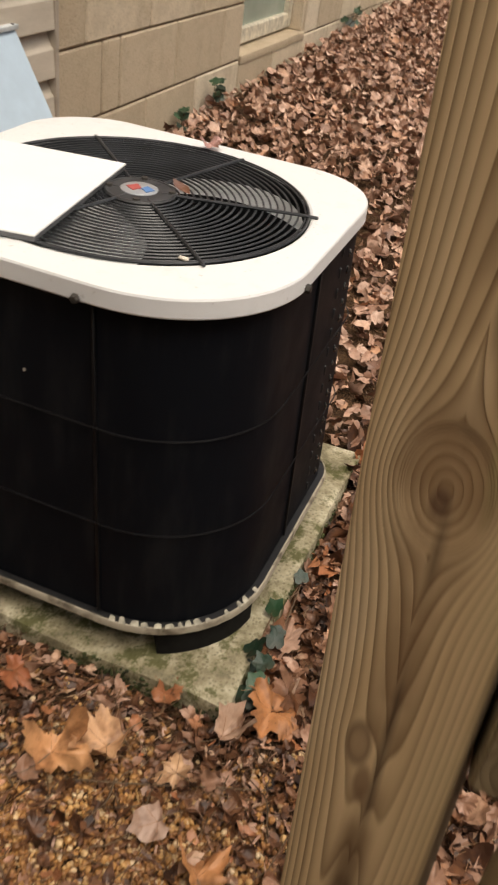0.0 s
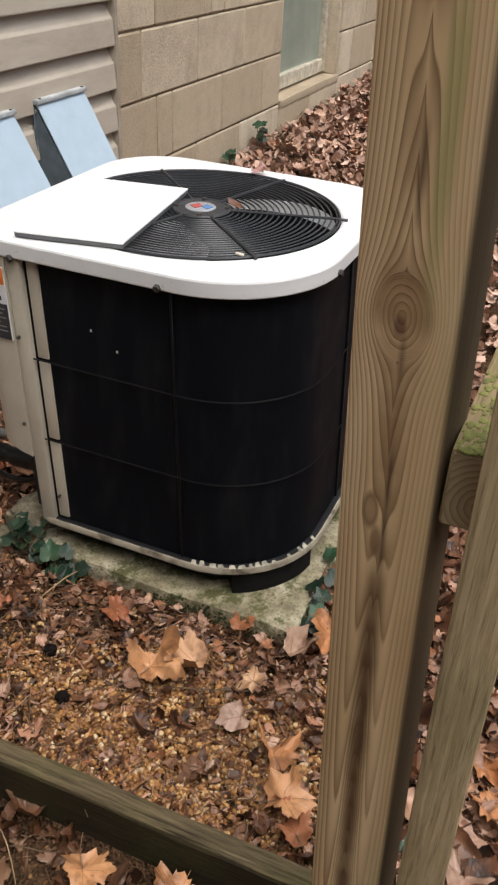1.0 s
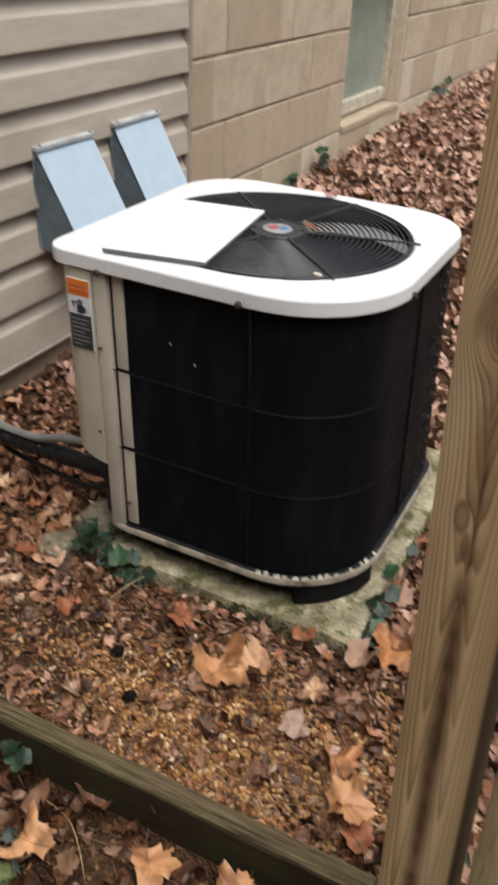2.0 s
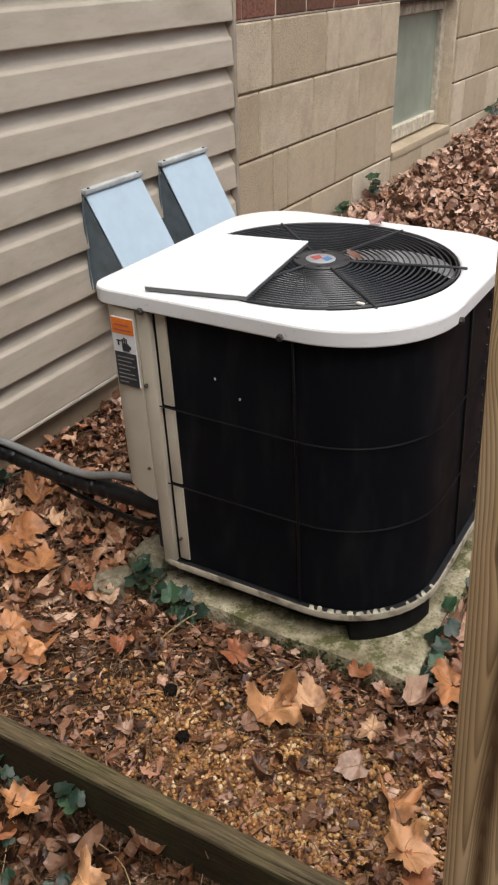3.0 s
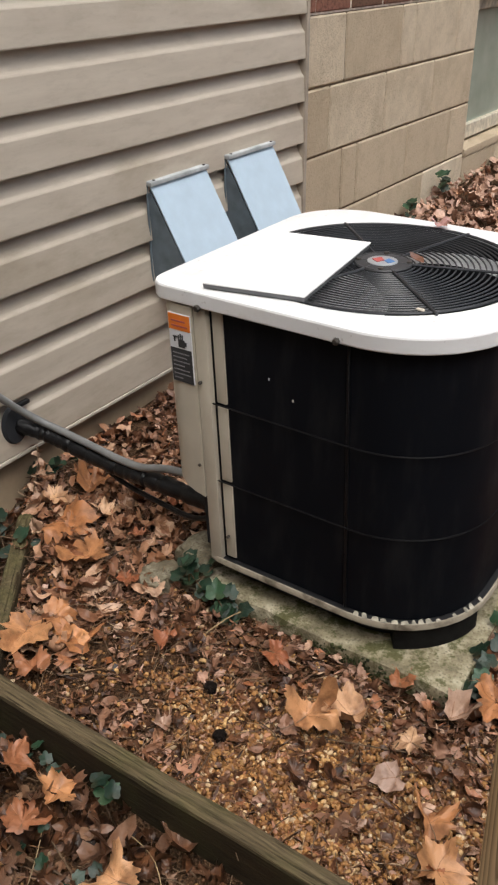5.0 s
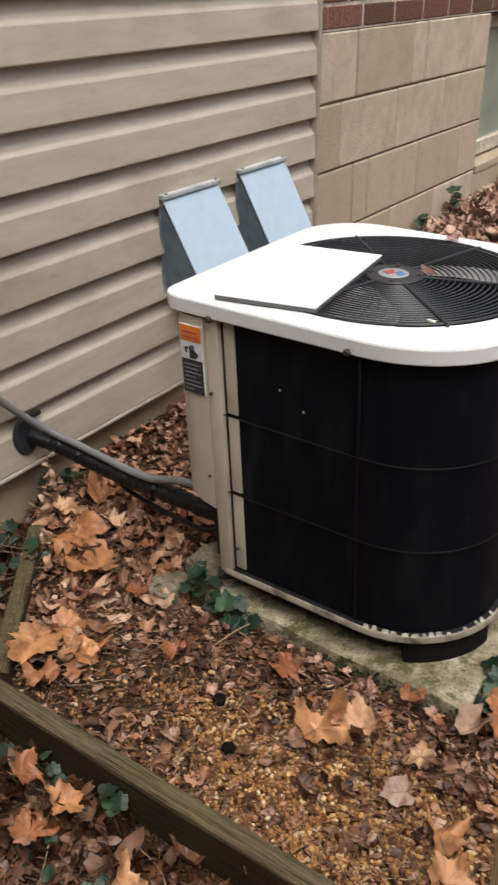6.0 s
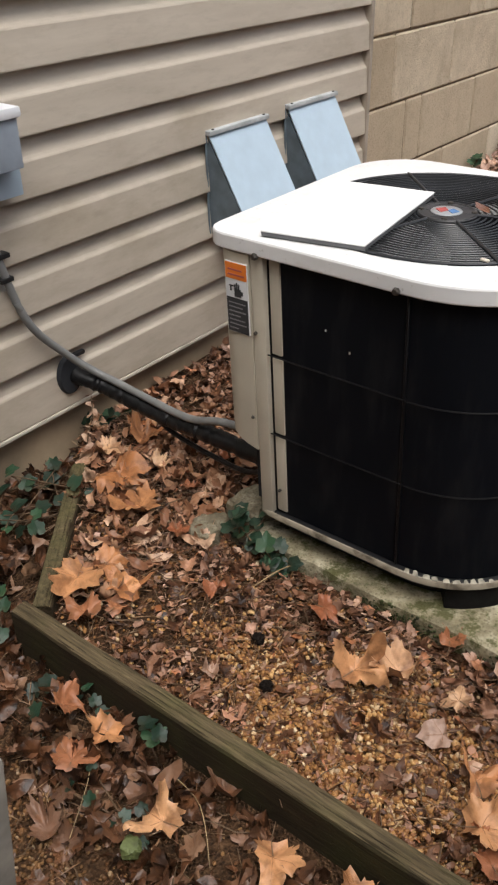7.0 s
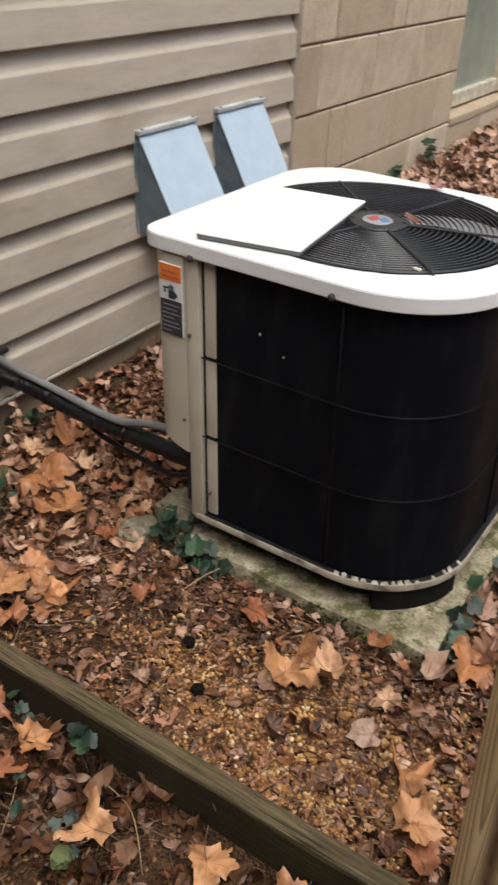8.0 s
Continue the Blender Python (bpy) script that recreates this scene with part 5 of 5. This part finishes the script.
ivy("ivy", (0.60, -1.84, -0.08), patch(0.60, -1.83, 0.10, 0.05, -0.06, -0.02, 6, 7), "ivy leaves among dead leaves outside the timber", 0.030, 6)
ivy("ivy", (1.50, -1.58, -0.04), patch(1.50, -1.57, 0.09, 0.16, -0.02, 0.03, 9, 8), "small green ivy beside the fence picket", 0.028, 7)
ivy("ivy", (1.16, -1.23, 0.0), patch(1.165, -1.17, 0.018, 0.15, 0.01, 0.06, 18, 9), "dark green ivy along the side of the pad", 0.034, 8)
ivy("ivy", (0.03, 1.10, 0.17), patch(0.05, 1.12, 0.03, 0.07, 0.20, 0.29, 7, 10), "green weed sprouting at the block wall", 0.045, 9)
ivy("ivy", (0.03, 0.80, 0.14), patch(0.05, 0.80, 0.03, 0.06, 0.17, 0.24, 5, 11), "low green weed at the block wall", 0.04, 10)
ivy("ivy", (0.03, 2.95, 0.24), patch(0.06, 2.98, 0.04, 0.12, 0.27, 0.38, 8, 12), "green weed farther along the block wall", 0.05, 11)

ivy("ivy", (0.62, -1.80, -0.06), [(0.640, -1.795, -0.020), (0.615, -1.790, -0.010), (0.66, -1.80, -0.03)], "small green ivy sprig under the timber", 0.026, 13)
ivy("ivy", (0.80, -1.93, -0.06), patch(0.79, -1.90, 0.09, 0.05, -0.045, -0.025, 7, 14), "green ivy leaves among damp leaves", 0.024, 14)
tagged(part("green_nut", lump(0.866, -1.940, -0.030, 0.015, 0.015, 0.017, 3.3), plain("green_husk", (0.14, 0.17, 0.06), 0.6, vary=0.3, scale=50)), "round green husked nut lying in leaves", "nut")
weed = thing("dry_weed", (0.13, -1.34, 0.0), "dry reddish weed stem leaning at the timber", "weed")
stem_pts = smooth_path([(0.13, -1.34, 0.0), (0.11, -1.31, 0.05), (0.10, -1.28, 0.09), (0.07, -1.25, 0.12)], 4)
part("stem", tube(stem_pts, 0.0015, 5), M_TWIG, weed)
for k, q in enumerate(stem_pts[3:]):
    tv, tf = leaf_template("chip", 500 + k, 0.5, (0.5, 1.0))
    me = bpy.data.meshes.new("weed_leaf")
    me.from_pydata((tv * 0.024).tolist(), [], tf)
    me.materials.append(M_PALE)
    lf = new("weed_leaf", me)
    lf.parent = weed
    lf.matrix_basis = Matrix.Translation(-weed.location) @ pose(q.x + 0.008 * (-1) ** k, q.y, q.z, 30, 20 * (-1) ** k, 70 * k)
for pts, r, m, l in (([(1.00, -1.535, 0.016), (1.08, -1.505, 0.018), (1.17, -1.465, 0.016), (1.25, -1.43, 0.014)], 0.0013, M_TWIG, "long thin dry twig lying over leaves"),
                     ([(0.70, -1.86, -0.04), (0.74, -1.91, -0.035), (0.78, -1.98, -0.04)], 0.0008, M_STRAW, "pale dry stalk on leaves"),
                     ([(0.82, -1.81, -0.04), (0.90, -1.83, -0.03), (0.97, -1.89, -0.04)], 0.0008, M_STRAW, "pale curved dry stalk on leaves"),
                     ([(0.70, -1.44, 0.012), (0.72, -1.40, 0.028), (0.735, -1.375, 0.034)], 0.0014, M_STRAW, "short pale stick leaning on leaves"),
                     ([(0.22, -1.50, 0.03), (0.30, -1.46, 0.028), (0.40, -1.38, 0.03), (0.43, -1.33, 0.035)], 0.0012, M_TWIG, "thin dry runner across the bed")):
    tagged(part("twig", tube(smooth_path(pts, 5), r, 5), m), l, "twig")
for x, y in ((0.865, -1.621), (0.79, -1.545)):
    tagged(part("seed_ball", lump(x, y, 0.014, 0.011, 0.011, 0.011, x * 9), M_SEED), "small dark round seed ball on the gravel", "seed ball")

near_picket = thing("fence_picket", (1.02, -2.27, -0.1), "leaning grey weathered fence picket with a pale top", "fence picket")
part("shaft", leaning(1.135, 1.213, -2.292, -2.252, -0.16, 0.762, 0.004, 0.18), M_GREYWOOD, near_picket)
part("end_grain", leaning(1.137, 1.211, -2.290, -2.254, 0.763, 0.785, 0.003, 0.18, 1), M_LWHITE, near_picket, "pale painted top")


# ---- pieces of the walls ----
def piece_mesh(name, length, z0, z1, depth, material, bevel=0.004):
    bm = box(-depth, 0.0, 0.0, length, z0, z1, bevel, 1)
    return as_mesh(name, bm, material, True, 30)


ROWS = {5: [0.0, 0.293, 0.705, 0.815, 1.215, WIN0], 4: [0.0, 0.202, 0.605, 1.02, WIN0], 3: [0.0, 0.30, 0.41, 0.815, 1.23, WIN0], 2: [0.0, 0.205, 0.60, 1.0, WIN0], 1: [0.0, 0.3, 0.7, 1.1, WIN0], 0: [0.0, 0.2, 0.6, 1.0, WIN0]}
rnd = random.Random(31)
for r, joints in ROWS.items():
    z0, z1 = LINES[r] + 0.003, LINES[r + 1] - 0.003
    spans = list(zip(joints, joints[1:]))
    if r < 3:
        spans += [(WIN0, 1.84), (1.84, WIN1)]
    y = WIN1
    first = 0.2 if r % 2 else 0.4
    while y < FAR:
        spans.append((y, min(FAR, y + first)))
        y += first
        first = 0.405
    for a, b in spans:
        top = min(z1, WINZ0 - 0.037) if WIN0 - 0.01 <= a < WIN1 - 0.01 else z1
        if top - z0 < 0.03:
            continue
        ob = new("block", piece_mesh("block", b - a - 0.006, z0, top, 0.09, M_BLOCK, 0.005))
        ob.parent = wall_block
        ob.location = (rnd.uniform(-0.0012, 0.0), a + 0.001, 0)
bw, bh = 0.2225, 0.0735
brick_me = [piece_mesh("brick", bw - 0.013, 0.0, bh - 0.011, 0.08, M_BRICK, 0.003), piece_mesh("brick", 0.092, 0.0, bh - 0.010, 0.08, M_BRICK, 0.003)]
far_bricks = bmesh.new()
for row in range(29):
    z = 0.946 + row * bh
    y = 0.002
    half = row % 2 == 0
    k = 0
    while y < FAR - 0.25:
        ln = 0.097 if half and k == 0 else bw
        if row < 8 and k < 30:
            ob = new("brick", brick_me[1 if ln < 0.1 else 0])
            ob.parent = wall_brick
            ob.location = (rnd.uniform(-0.002, 0.0), y, z)
        else:
            box(-0.05, 0.0, y, y + ln - 0.010, z, z + bh - 0.010, bm=far_bricks)
        y += ln
        k += 1
tagged(part("brick_courses", far_bricks, M_BRICK, wall_brick, "red brick courses higher up", False), kind="stuff")
